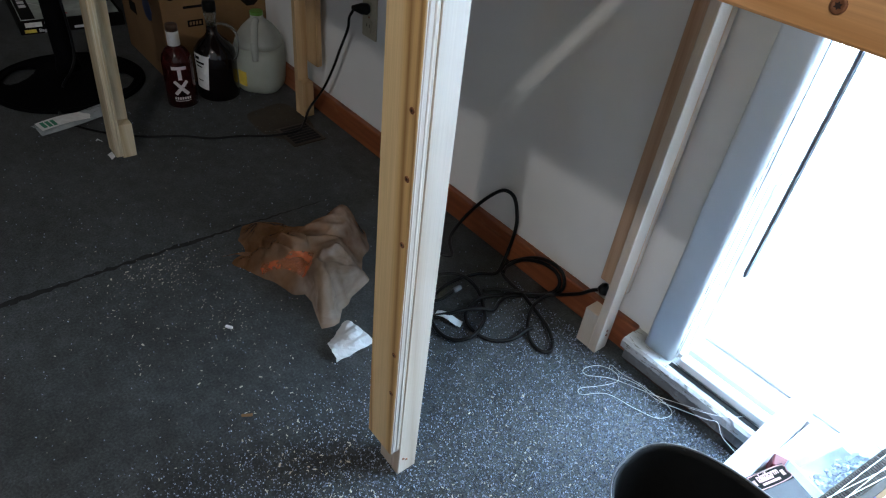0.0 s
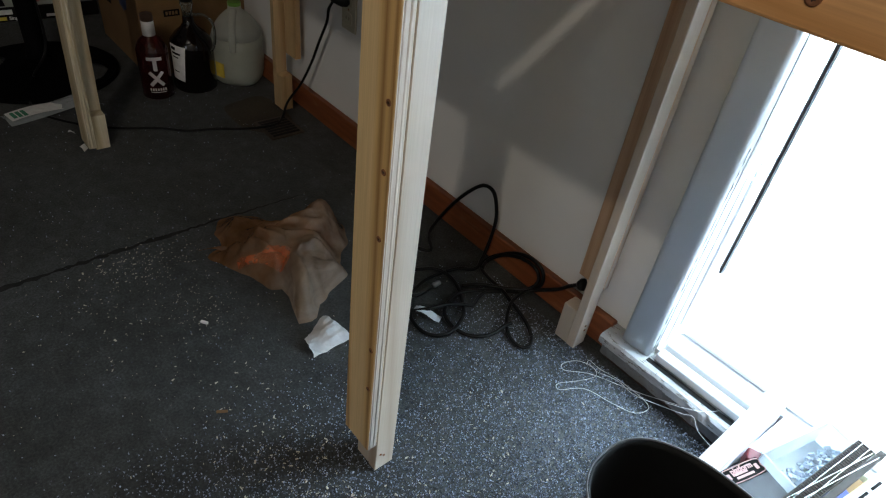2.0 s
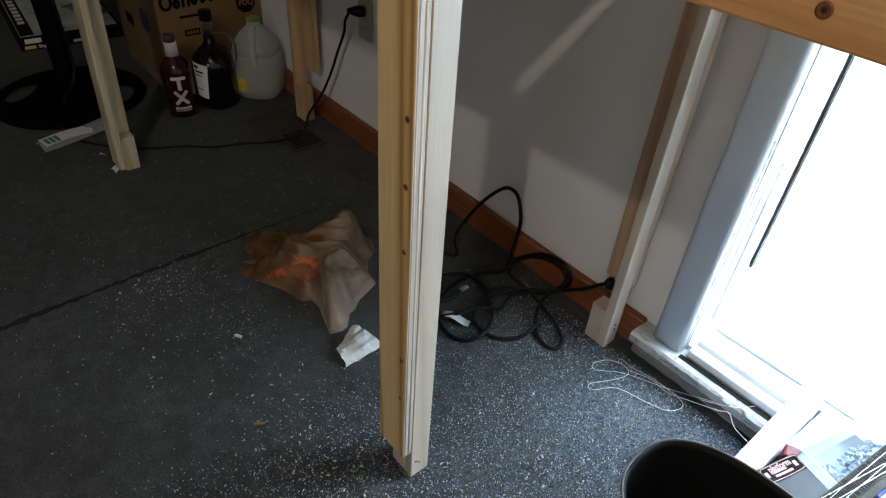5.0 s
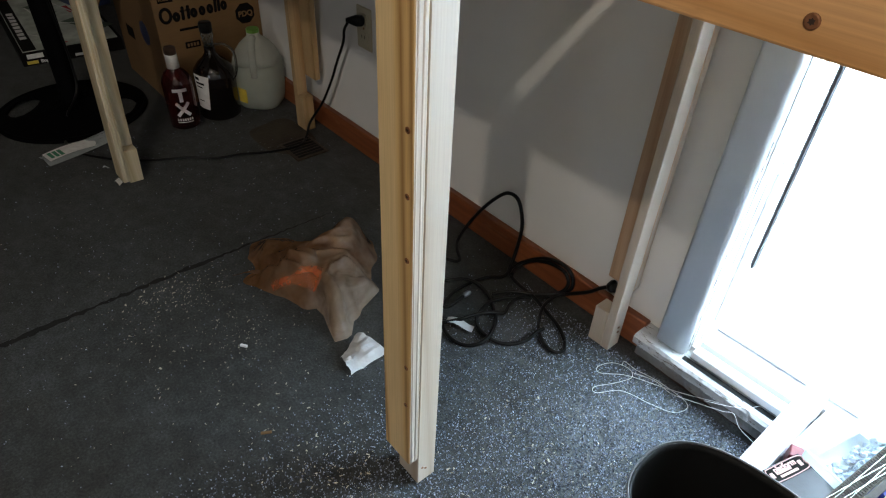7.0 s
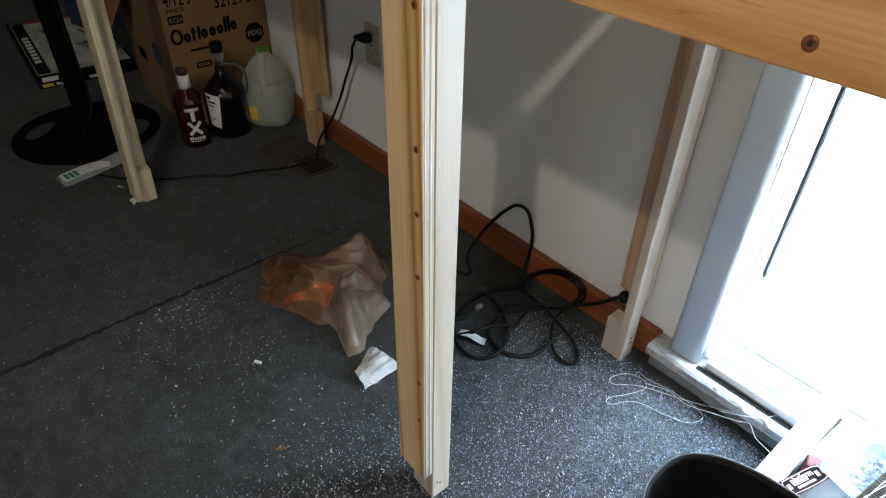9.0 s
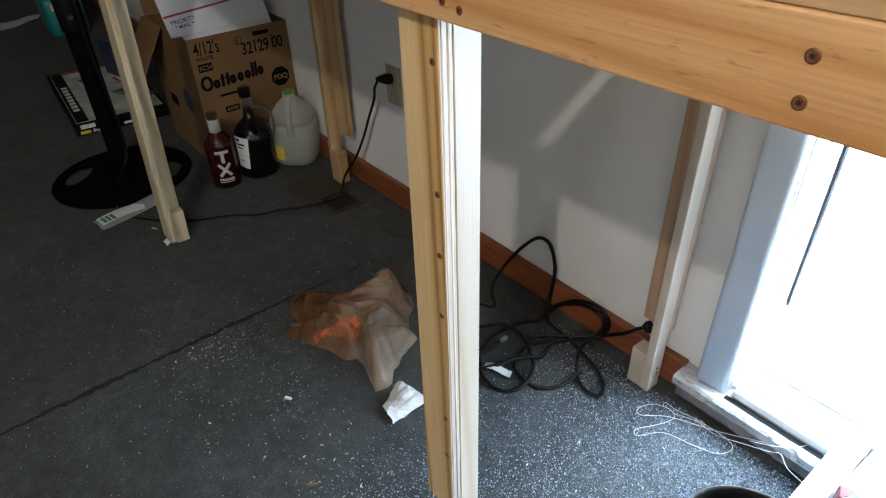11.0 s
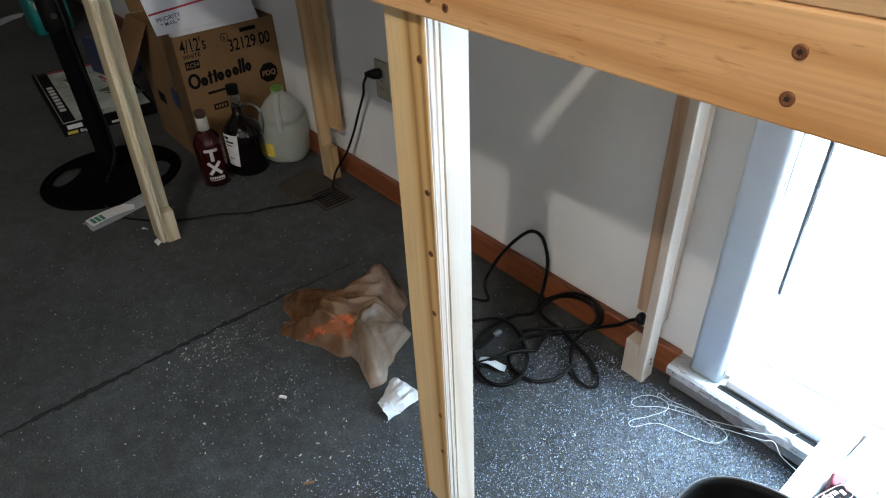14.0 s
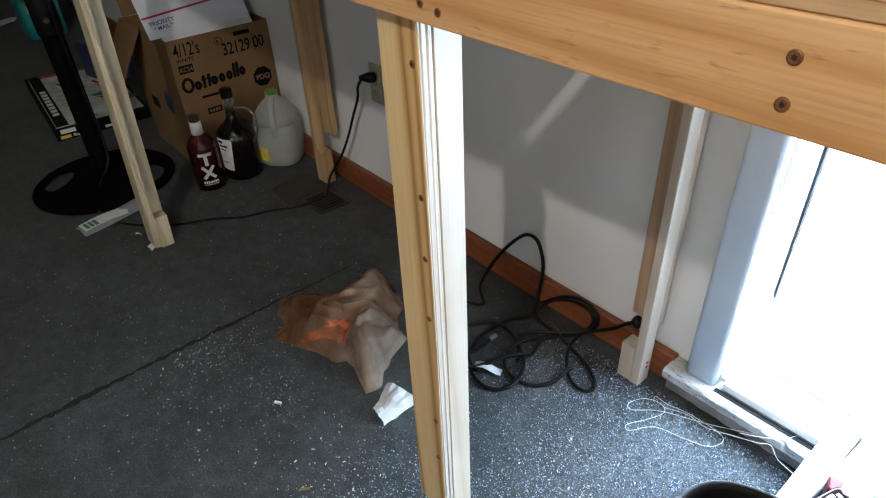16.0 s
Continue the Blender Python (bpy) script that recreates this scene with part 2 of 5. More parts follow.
WAND = plain("clear_grey_plastic", (0.16, 0.17, 0.19), 0.2, vary=0.1)
BLACK = plain("black_plastic", (0.004, 0.004, 0.004), 0.55, vary=0.2, scale=60, Specular_IOR_Level=0.12)
BIN_RIM = plain("scuffed_black_plastic", (0.10, 0.10, 0.10), 0.4, vary=0.3, scale=60)
RUBBER = plain("black_cord_rubber", (0.004, 0.004, 0.004), 0.42, vary=0.2, scale=60, Specular_IOR_Level=0.22)
METAL_BLACK = plain("black_painted_metal", (0.0025, 0.0025, 0.003), 0.75, vary=0.25, scale=25, Specular_IOR_Level=0.04)
SCREW = plain("bronze_screw", (0.24, 0.10, 0.045), 0.45, 0.4, vary=0.3, scale=300)
SOCKET = plain("dark_screw_recess", (0.03, 0.014, 0.008), 0.6)
IVORY = plain("ivory_plastic", (0.42, 0.38, 0.28), 0.4, vary=0.06)
CHIP = plain("sawdust", (0.57, 0.52, 0.42), 0.9, vary=0.3, scale=90)
PAPER = plain("white_paper", (0.62, 0.64, 0.66), 0.8, vary=0.1, scale=45, relief=0.5, depth=0.003)
STRING = plain("white_string", (0.62, 0.62, 0.61), 0.8, vary=0.08, scale=200)
BROWN_CARD = card("brown_cardboard", (0.215, 0.118, 0.047))
INK = plain("black_ink", (0.007, 0.006, 0.006), 0.8, Specular_IOR_Level=0.1)
RED_INK = plain("red_ink", (0.42, 0.035, 0.05), 0.7)
BLUE_INK = plain("blue_ink", (0.04, 0.05, 0.20), 0.7)
WHITE_CARD = plain("white_card", (0.70, 0.72, 0.78), 0.6, vary=0.06, scale=12)
FILM = tan_film()
ORANGE = orange_print()
WHISKY = plain("red_amber_glass", (0.050, 0.006, 0.006), 0.06, vary=0.25, scale=18, relief=0.02, Transmission_Weight=0.35)
DARK_GLASS = plain("dark_brown_glass", (0.005, 0.003, 0.003), 0.06, vary=0.2, relief=0.02)
CLEAR_GLASS = plain("clear_bottle_glass", (0.55, 0.58, 0.56), 0.05, vary=0.05, relief=0.02, Transmission_Weight=0.92)
JUG = translucent("cloudy_plastic", (0.78, 0.80, 0.74), 0.50, 0.22, 0.38)
WATER = translucent("cloudy_water", (0.68, 0.72, 0.63), 0.40, 0.12, 0.26)
GREEN = plain("green_cap_plastic", (0.12, 0.28, 0.04), 0.4)
YELLOW = plain("yellow_label", (0.70, 0.52, 0.06), 0.6)
LABEL = plain("white_label", (0.72, 0.71, 0.70), 0.6, vary=0.12, scale=60)
SILVER = plain("silver_print", (0.62, 0.62, 0.64), 0.35, 0.2, vary=0.1)
BOX_ART = plain("grey_green_print", (0.50, 0.54, 0.49), 0.45, vary=0.45, scale=11)
DULL_GREEN = plain("dull_green_ink", (0.055, 0.085, 0.06), 0.55, vary=0.4, scale=40)
TEAL = plain("teal_wrapper", (0.02, 0.26, 0.25), 0.3, vary=0.25, scale=14)
LIME = plain("lime_wrapper", (0.34, 0.42, 0.03), 0.35, vary=0.2)
DARK_CASE = plain("dark_case_plastic", (0.018, 0.022, 0.030), 0.5, vary=0.3)
NAVY = plain("navy_card", (0.02, 0.03, 0.085), 0.45, vary=0.3)
VENT = plain("brown_register_metal", (0.055, 0.038, 0.026), 0.45, 0.5, vary=0.3, scale=60)
HOLE = plain("dark_hollow", (0.006, 0.006, 0.006), 0.95)
SEAM = plain("seam_shadow", (0.010, 0.009, 0.008), 0.95, vary=0.5, scale=40)
STAIN = plain("carpet_stain", (0.045, 0.035, 0.024), 0.95, vary=0.35, scale=14, relief=0.8, depth=0.004)
CLEAR = plain("clear_wrapper", (0.62, 0.66, 0.68), 0.15, vary=0.12, scale=40, relief=0.6, depth=0.004, Transmission_Weight=0.45)
GREEN_INK = plain("green_ink", (0.03, 0.22, 0.12), 0.6)
PINK_INK = plain("pink_ink", (0.62, 0.36, 0.34), 0.6)
TUB = translucent("clear_tub_plastic", (0.86, 0.90, 0.92), 0.62, 0.2)
BLUE_BITS = plain("blue_grey_bits", (0.60, 0.69, 0.80), 0.5, vary=0.4, scale=40)
TIES = plain("track_bed_brown", (0.034, 0.026, 0.020), 0.8, vary=0.3, scale=90)
RAIL = plain("nickel_rail", (0.72, 0.70, 0.66), 0.22, 0.9, vary=0.08)
GLASS_M, gn, gl, gb = mat("window_glass", 0.0)
gb.inputs["Transmission Weight"].default_value, gb.inputs["IOR"].default_value = 1.0, 1.45
DAY = glowing("bright_sky", (0.86, 0.94, 1.0), 7.0)


# ---- mesh tools ----
def thing(name, label="", category="", group="", kind="", at=(0, 0, 0)):
    ob = new(name)
    ob.location = at
    return tagged(ob, label, category, group, kind)


def part(name, bm, material, parent=None, label="", smooth=False):
    me = bpy.data.meshes.new(name)
    bmesh.ops.recalc_face_normals(bm, faces=bm.faces)
    bm.to_mesh(me)
    bm.free()
    me.materials.append(material)
    if smooth:
        me.polygons.foreach_set("use_smooth", [True] * len(me.polygons))
    ob = new(name, me)
    if parent:
        ob.parent = parent
        bpy.context.view_layer.update()
        ob.matrix_parent_inverse = parent.matrix_world.inverted()
    if label:
        ob["label"] = label
    return ob


def alone(name, bm, material, label, category, kind="", group="", smooth=False):
    return tagged(part(name, bm, material, None, label, smooth), label, category, group, kind)


def block(x0, x1, y0, y1, z0, z1, bevel=0.0, bm=None, seg=1):
    own = bmesh.new()
    r = bmesh.ops.create_cube(own, size=1)
    bmesh.ops.scale(own, vec=(abs(x1 - x0), abs(y1 - y0), abs(z1 - z0)), verts=r["verts"])
    if bevel:
        bmesh.ops.bevel(own, geom=own.edges[:], offset=bevel, segments=seg, affect="EDGES", profile=0.5)
    bmesh.ops.translate(own, vec=((x0 + x1) / 2, (y0 + y1) / 2, (z0 + z1) / 2), verts=own.verts)
    return join(bm, own)


def join(bm, own):
    if bm is None:
        return own
    me = bpy.data.meshes.new("tmp")
    own.to_mesh(me)
    own.free()
    bm.from_mesh(me)
    bpy.data.meshes.remove(me)
    return bm


def turned(bm, m):
    bmesh.ops.transform(bm, matrix=m, verts=bm.verts)
    return bm


def lathe(profile, n=28, square=0.0, turn=0.0, squash=(1, 1)):
    """Rings of (radius, z). square > 0 turns the circle into a rounded square."""
    bm, rings = bmesh.new(), []
    for r, z in profile:
        ring = []
        for i in range(n):
            a = 2 * math.pi * i / n
            p = 2 + square * 6
            k = 1 / (abs(math.cos(a)) ** p + abs(math.sin(a)) ** p) ** (1 / p)
            x, y = r * k * math.cos(a) * squash[0], r * k * math.sin(a) * squash[1]
            ring.append(bm.verts.new((x * math.cos(turn) - y * math.sin(turn), x * math.sin(turn) + y * math.cos(turn), z)))
        rings.append(ring)
    for a, b in zip(rings, rings[1:]):
        for i in range(n):
            bm.faces.new((a[i], a[(i + 1) % n], b[(i + 1) % n], b[i]))
    bm.faces.new(rings[0][::-1])
    bm.faces.new(rings[-1])
    return bm


def smoothed(points, steps=8):
    p = [Vector(q) for q in points]
    p = [2 * p[0] - p[1]] + p + [2 * p[-1] - p[-2]]
    out = []
    for a, b, c, d in zip(p, p[1:], p[2:], p[3:]):
        for i in range(steps):
            t = i / steps
            out.append(0.5 * (2 * b + (c - a) * t + (2 * a - 5 * b + 4 * c - d) * t * t + (3 * b - a - 3 * c + d) * t ** 3))
    return out + [p[-2]]


def tube(points, radius, n=8, steps=8, bm=None):
    bm = bm or bmesh.new()
    path, rings, up = smoothed(points, steps), [], Vector((0.13, 0.21, 1))
    for i, q in enumerate(path):
        d = (path[min(i + 1, len(path) - 1)] - path[max(i - 1, 0)]).normalized()
        s = d.cross(up)
        s = (s if s.length > 0.05 else d.cross(Vector((1, 0, 0)))).normalized()
        u = s.cross(d)
        rings.append([bm.verts.new(q + radius * (math.cos(a) * s + math.sin(a) * u)) for a in (2 * math.pi * k / n for k in range(n))])
    for a, b in zip(rings, rings[1:]):
        for k in range(n):
            bm.faces.new((a[k], a[(k + 1) % n], b[(k + 1) % n], b[k]))
    bm.faces.new(rings[0][::-1])
    bm.faces.new(rings[-1])
    return bm


def wrapped(strips, radius, centre, facing, proud=0.0008, bm=None):
    """Flat strips (u0, v0, u1, v1, half width) laid round an upright cylinder."""
    bm = bm or bmesh.new()
    for u0, v0, u1, v1, w in strips:
        d = Vector((u1 - u0, v1 - v0)).normalized()
        s, row = Vector((-d.y, d.x)) * w, []
        for i in range(9):
            c = Vector((u0, v0)).lerp(Vector((u1, v1)), i / 8)
            pair = []
            for k in (-1, 1):
                q = c + k * s
                a = facing + q.x / radius
                pair.append(bm.verts.new((centre[0] + (radius + proud) * math.cos(a), centre[1] + (radius + proud) * math.sin(a), q.y)))
            row.append(pair)
        for a, b in zip(row, row[1:]):
            bm.faces.new((a[0], a[1], b[1], b[0]))
    return bm


def letters(body, size, m, material, parent, name="lettering", weight=0.035):
    cu = bpy.data.curves.new("tmp", "FONT")
    cu.body, cu.size, cu.extrude = body, size, 0.0002
    cu.offset = weight * size
    ob = new("tmp", cu)
    bpy.context.view_layer.update()
    me = bpy.data.meshes.new_from_object(ob.evaluated_get(bpy.context.evaluated_depsgraph_get()))
    bpy.data.objects.remove(ob)
    bpy.data.curves.remove(cu)
    me.transform(m)
    me.materials.clear()
    me.materials.append(material)
    t = new(name, me)
    t.parent = parent
    bpy.context.view_layer.update()
    t.matrix_parent_inverse = parent.matrix_world.inverted()
    return t


def facing_x(x, y, z, tilt=0.0):
    """A flat drawing whose right is +y and whose up is +z, on a face that looks along +x."""
    return Matrix.Translation((x, y, z)) @ Matrix(((0, 0, 1, 0), (1, 0, 0, 0), (0, 1, 0, 0), (0, 0, 0, 1))) @ pose(0, 0, 0, tilt, 0, 0)


def grid_sheet(nx, ny, f):
    bm = bmesh.new()
    v = [[bm.verts.new(f(i / nx, j / ny)) for j in range(ny + 1)] for i in range(nx + 1)]
    for i in range(nx):
        for j in range(ny):
            bm.faces.new((v[i][j], v[i + 1][j], v[i + 1][j + 1], v[i][j + 1]))
    return bm


# ---- the room ----
alone("floor", block(-7, 2.0, -4.2, 0.12, -0.08, 0), CARPET, "dark blue-grey low-pile carpet strewn with sawdust", "floor", "structure")
WX0, WX1, WZ0, WZ1 = 0.066, 1.09, 0.075, 1.95
wall = thing("wall_north", "off-white plastered wall with a low window", "wall", kind="structure")
part("wall_panel", block(-7, WX0, 0, 0.14, 0, 2.5), PLASTER, wall)
part("wall_panel", block(WX1, 2.0, 0, 0.14, 0, 2.5), PLASTER, wall)
part("wall_panel", block(WX0, WX1, 0, 0.14, 0, WZ0), PLASTER, wall)
part("wall_panel", block(WX0, WX1, 0, 0.14, WZ1, 2.5), PLASTER, wall)
# unseen wall; its opening is added only for the fill lamp
south = thing("wall_south", "unseen wall, dark to cut bounce, with an added fill-lamp opening", "wall", kind="structure")
for x0, x1, z0, z1 in ((-7, 1.0, 0, 2.5), (1.0, 2.0, 0, 0.8), (1.0, 2.0, 2.0, 2.5)):
    part("wall_panel", block(x0, x1, -4.34, -4.2, z0, z1), DARK_WALL, south)
alone("wall_east", block(2.0, 2.14, -4.34, 0.14, 0, 2.5), PLASTER, "plain off-white plastered wall", "wall", "structure")
alone("wall_west", block(-7.14, -7, -4.34, 0.14, 0, 2.5), DARK_WALL, "unseen plain wall, dark brown to cut bounced light", "wall", "structure")
alone("ceiling", block(-7, 2.0, -4.2, 0.14, 2.5, 2.6), CEILING, "unseen plain ceiling, greyed to cut bounced light", "ceiling", "structure")
alone("baseboard", block(-7, -0.030, -0.022, -0.001, 0, 0.074, 0.003), STAINED, "worn reddish-brown stained wooden baseboard", "baseboard", "structure")
alone("backdrop", block(-3.0, 4.0, 1.2, 1.24, -4.0, 4.5), DAY, "bright overcast daylight outside the window", "sky", "structure")

# ---- the window ----
win = thing("window_1", "white-painted low window with worn sill, blown out by daylight", "window", kind="structure")
bm = bmesh.new()
prof = [(0.0, -0.001), (0.0, -0.0215), (0.0012, -0.0250), (0.0040, -0.0280), (0.0075, -0.0292), (0.0110, -0.0295), (0.0320, -0.0298), (0.0535, -0.0295), (0.0575, -0.0291), (0.0612, -0.0278), (0.0638, -0.0250), (0.0648, -0.0215), (0.065, -0.001)]
rows = [[bm.verts.new((x, y, z)) for x, y in prof] for z in (0.066, 2.02)]
for i in range(len(prof) - 1):
    bm.faces.new((rows[0][i], rows[0][i + 1], rows[1][i + 1], rows[1][i]))
bm.faces.new(rows[0])
bm.faces.new(rows[1][::-1])
casing = part("casing", bm, TRIM, win, "rounded white-painted casing", True)
part("casing", block(WX1, WX1 + 0.065, -0.028, -0.001, 0.066, 2.02, 0.008), TRIM, win)
part("head_casing", block(0.0655, WX1 - 0.0005, -0.028, -0.001, WZ1, 2.02, 0.006), TRIM, win)
for x, z in ((0.043, 0.085), (0.050, 0.488), (0.050, 0.95)):
    part("nail", turned(lathe([(0.0022, 0), (0.0022, 0.0020)], 8), pose(x, -0.0270, z, 90)), HOLE, casing)


def ragged_board(x0, x1, profile, seed, wear):
    """A long board whose front corners are chipped and uneven."""
    bm, n = bmesh.new(), int((x1 - x0) / 0.009)
    rows = []
    for i in range(n + 1):
        x, row = x0 + (x1 - x0) * i / n, []
        for k, (y, z) in enumerate(profile):
            c = noise.noise(Vector((x * 38, k * 3.7, seed))) + 0.6 * noise.noise(Vector((x * 120, k * 2.1, seed)))
            bite = 1.0 if 0 < k < len(profile) - 1 else 0.0
            row.append(bm.verts.new((x, y + bite * wear * max(-0.3, c), z - bite * 0.6 * wear * max(0, c))))
        rows.append(row)
    for a, b in zip(rows, rows[1:]):
        for k in range(len(profile)):
            q = (k + 1) % len(profile)
            bm.faces.new((a[k], a[q], b[q], b[k]))
    bm.faces.new(rows[0])
    bm.faces.new(rows[-1][::-1])
    return bm


part("window_sill", ragged_board(-0.032, WX1 + 0.09, [(-0.001, 0.0655), (-0.051, 0.0655), (-0.0565, 0.060), (-0.0565, 0.044), (-0.053, 0.040), (-0.001, 0.040)], 3, 0.0032), WORN, win, "worn chipped white-painted sill")
# board front coloured grey in place of the shade on it
part("sill_apron", ragged_board(-0.024, WX1 + 0.07, [(-0.001, 0.0375), (-0.043, 0.0375), (-0.047, 0.034), (-0.047, 0.012), (-0.043, 0.009), (-0.001, 0.009)], 8, 0.0040), SHADED_PAINT, win, "chipped board under the sill, greyed to imitate shade")
# dark block put in for the shade in the gap at the floor
part("sill_packing", block(-0.018, WX1 + 0.06, -0.040, -0.001, 0.0, 0.0088), SOCKET, win, "dark block standing for the shaded gap under the sill board")
part("jamb", block(WX0 - 0.0005, WX0 + 0.0022, 0.030, 0.139, WZ0, WZ1), SASH, win)
part("jamb", block(WX1 - 0.012, WX1 + 0.0005, 0.030, 0.139, WZ0, WZ1), SASH, win)
crack = bmesh.new()
random.seed(14)
spine = [(0.0648 + random.uniform(-0.0012, 0.0006), -0.0135 + random.uniform(-0.001, 0.001), 0.075 + 0.012 * k) for k in range(40)]
join(crack, tube(spine, 0.0010, 5, 1))
part("chipped_edge", crack, plain("chipped_paint", (0.22, 0.22, 0.22), 0.7), casing, "dark chipped paint edge")
part("groove", block(0.068, WX1 - 0.002, -0.0375, -0.0255, 0.0658, 0.0664), HOLE, win, "dark strip along the sill groove")
part("window_frame", block(WX0 + 0.0125, WX1 - 0.0125, -0.0245, 0.0005, 0.0665, 0.088, 0.003), SASH, win, "white bottom rail with a dark groove")
part("window_frame", block(WX0 + 0.0125, WX1 - 0.0125, 0.005, 0.139, 0.0755, 0.098, 0.003), SASH, win)
for z0, z1, y in ((0.0985, 0.113, 0.055), (0.98, 1.02, 0.055), (1.90, WZ1, 0.055)):
    part("sash_rail", block(WX0 + 0.0125, WX1 - 0.0125, y, y + 0.035, z0, z1, 0.004), SASH, win)
for x in (WX0 + 0.0025, WX1 - 0.0325):
    part("sash_stile", block(x, x + (0.020 if x > 0.5 else 0.004), 0.0545, 0.0905, 0.114, 1.899, 0.004), SASH, win)
g = part("pane", block(WX0 + 0.025, WX1 - 0.025, 0.070, 0.074, 0.108, 1.91), GLASS_M, win, "clear window glass")
g.visible_shadow = False

blind = thing("window_blind", "white horizontal-slat blind hanging in the window", "blind")
part("headrail", block(WX0 + 0.013, WX1 - 0.013, 0.004, 0.034, 1.87, 1.90, 0.003), SASH, blind)
me = None
for i in range(64):
    z = 0.488 + i * 0.0215
    if me is None:
        bm = grid_sheet(1, 6, lambda u, v: (WX0 - 0.0004 + u * (WX1 - WX0 - 0.003), 0.013 + (v - 0.5) * 0.022, 0.004 * math.sin(math.pi * v) + (0.5 - v) * 0.016))
        ob = part("slat", bm, SLAT, blind, "", True)
        me = ob.data
    else:
        ob = new("slat", me)
        ob.parent = blind
    ob.location = (0, 0, z)
part("tilt_wand", turned(lathe([(0.0030, 0), (0.0050, 0.008), (0.0046, 0.03), (0.0046, 1.55), (0.002, 1.56)], 6), pose(0.1085, -0.003, 0.312)), WAND, blind, "thin grey tilt wand")

# ---- the table ----
table = thing("train_table", "unfinished pine table frame with built-up legs and a plywood top", "table")


def join_recess(head, bm):
    """Adds the driver recess to the head's own mesh, in a second material."""
    own = bmesh.new()
    own.from_mesh(head.data)
    for f in bm.faces:
        q = own.faces.new([own.verts.new(v.co) for v in f.verts])
        q.material_index = 1
    own.to_mesh(head.data)
    own.free()
    bm.free()
    head.data.materials.append(SOCKET)


def screw(x, y, z, nrm, parent, r=0.0046):
    m = pose(x, y, z, 90) if nrm == "-y" else pose(x, y, z, 0, 90)
    head = part("screw", turned(lathe([(r, -0.001), (r, 0.0006), (r * 0.86, 0.0011), (r * 0.60, 0.0007)], 16), m), SCREW, parent, "bronze screw head", True)
    star = bmesh.new()
    star.faces.new([star.verts.new((r * (0.50 if k % 2 else 0.30) * math.cos(k * math.pi / 6), r * (0.50 if k % 2 else 0.30) * math.sin(k * math.pi / 6), 0.0009)) for k in range(12)])
    if r > 0.0028:
        join_recess(head, turned(star, m))
    else:
        star.free()
    return head


def leg(cx, cy, sx, sy, bottom, block_h, top, lean=0.0, screws=(), upright=PALE_Z, board=PINE_Z, width=0.064, beads=True):
    """Outer corner (cx, cy); sx, sy point inwards. A narrow upright, a broad board across it and a foot block."""
    m = Matrix.Translation((cx, cy, 0)) @ pose(0, 0, 0, lean) @ Matrix.Translation((-cx, -cy, 0))
    g = 0.0004
    up = part("leg", turned(block(cx, cx + sx * 0.019, cy + sy * (0.019 + g), cy + sy * 0.057, 0.0, top, 0.0012), m), upright, table, "upright pine leg")
    wide = part("leg_board", turned(block(cx, cx + sx * width, cy, cy + sy * 0.019, bottom, top, 0.0016), m), board, up, "broad grained pine board")
    wide.data.materials.append(upright)
    for face in wide.data.polygons:
        face.material_index = 1 if abs(face.normal.x) > 0.9 else 0
    if beads and sy > 0:
        for dy, rad in ((0.0045, 0.0022), (0.0125, 0.0030)):
            x = (cx if sx < 0 else cx + 0.064) - 0.72 * rad
            part("bead", turned(tube([(x, cy + dy, bottom + 0.001), (x, cy + dy, (bottom + top) / 2), (x, cy + dy, top - 0.001)], rad, 8, 1), m), upright, up, "", True)
    part("foot_block", turned(block(cx + sx * (0.019 + g), cx + sx * 0.053, cy + sy * (0.019 + 2 * g), cy + sy * 0.0565, 0.0, block_h, 0.0015), m), upright, up)
    for z in screws:
        screw(cx + sx * 0.009, cy - 0.0002, z, "-y", up, 0.0042)
    return up


TOP = 0.8832
near_leg = leg(-0.080, -0.612, -1, 1, 0.075, 0.10, TOP, screws=(0.834, 0.684, 0.600, 0.506, 0.308, 0.224))
# the broad wall-side board takes the pine colour darkened for shade
back_leg = leg(-0.0685, -0.0235, -1, -1, 0.150, 0.095, TOP, board=SHADED_Z)
leg(-1.372, -0.662, 1, 1, 0.012, 0.100, TOP, -2.4, upright=CREAM_Z, board=CREAM_Z)
leg(-1.352, -0.030, 1, -1, 0.172, 0.115, TOP, upright=TAN_Z, board=TAN_Z, width=0.076, beads=False)
for y, z in ((-0.583, 0.040), (-0.576, 0.033)):
    screw(-0.0798, y, z, "+x", near_leg, 0.0022)
for y, z in ((-0.060, 0.058), (-0.058, 0.044)):
    screw(-0.0683, y, z, "+x", back_leg, 0.003)

TX0, TX1 = -1.40, 0.80
apron = part("apron", block(TX0, TX1, -0.631, -0.6125, TOP + 0.0005, 0.9475, 0.002, seg=2), APRON_X, table, "broad orange-tan pine apron with screws")
part("apron", block(TX0, TX1, -0.0305, -0.0115, TOP + 0.0005, 0.9475, 0.002), APRON_X, table)
for x in (TX0 + 0.0005, -0.046, 0.256, TX1 - 0.0195):
    part("joist", block(x, x + 0.019, -0.612, -0.031, TOP + 0.0008, 0.947, 0.0015), JOIST_Y, table)
for x, z, r in ((-0.0250, 0.8975, 0.0040), (-0.048, 0.9015, 0.0040), (0.2608, 0.9258, 0.0043), (0.2612, 0.9002, 0.0043)):
    screw(x, -0.6312, z, "-y", apron, r)
PLY = pine("plywood_top", "x", (0.60, 0.38, 0.20), (0.52, 0.30, 0.14), (0.20, 0.09, 0.035), 0.011)
part("tabletop", block(TX0, -0.098, -0.630, -0.001, 0.948, 0.958, 0.001), PLY, table, "rough plywood top")
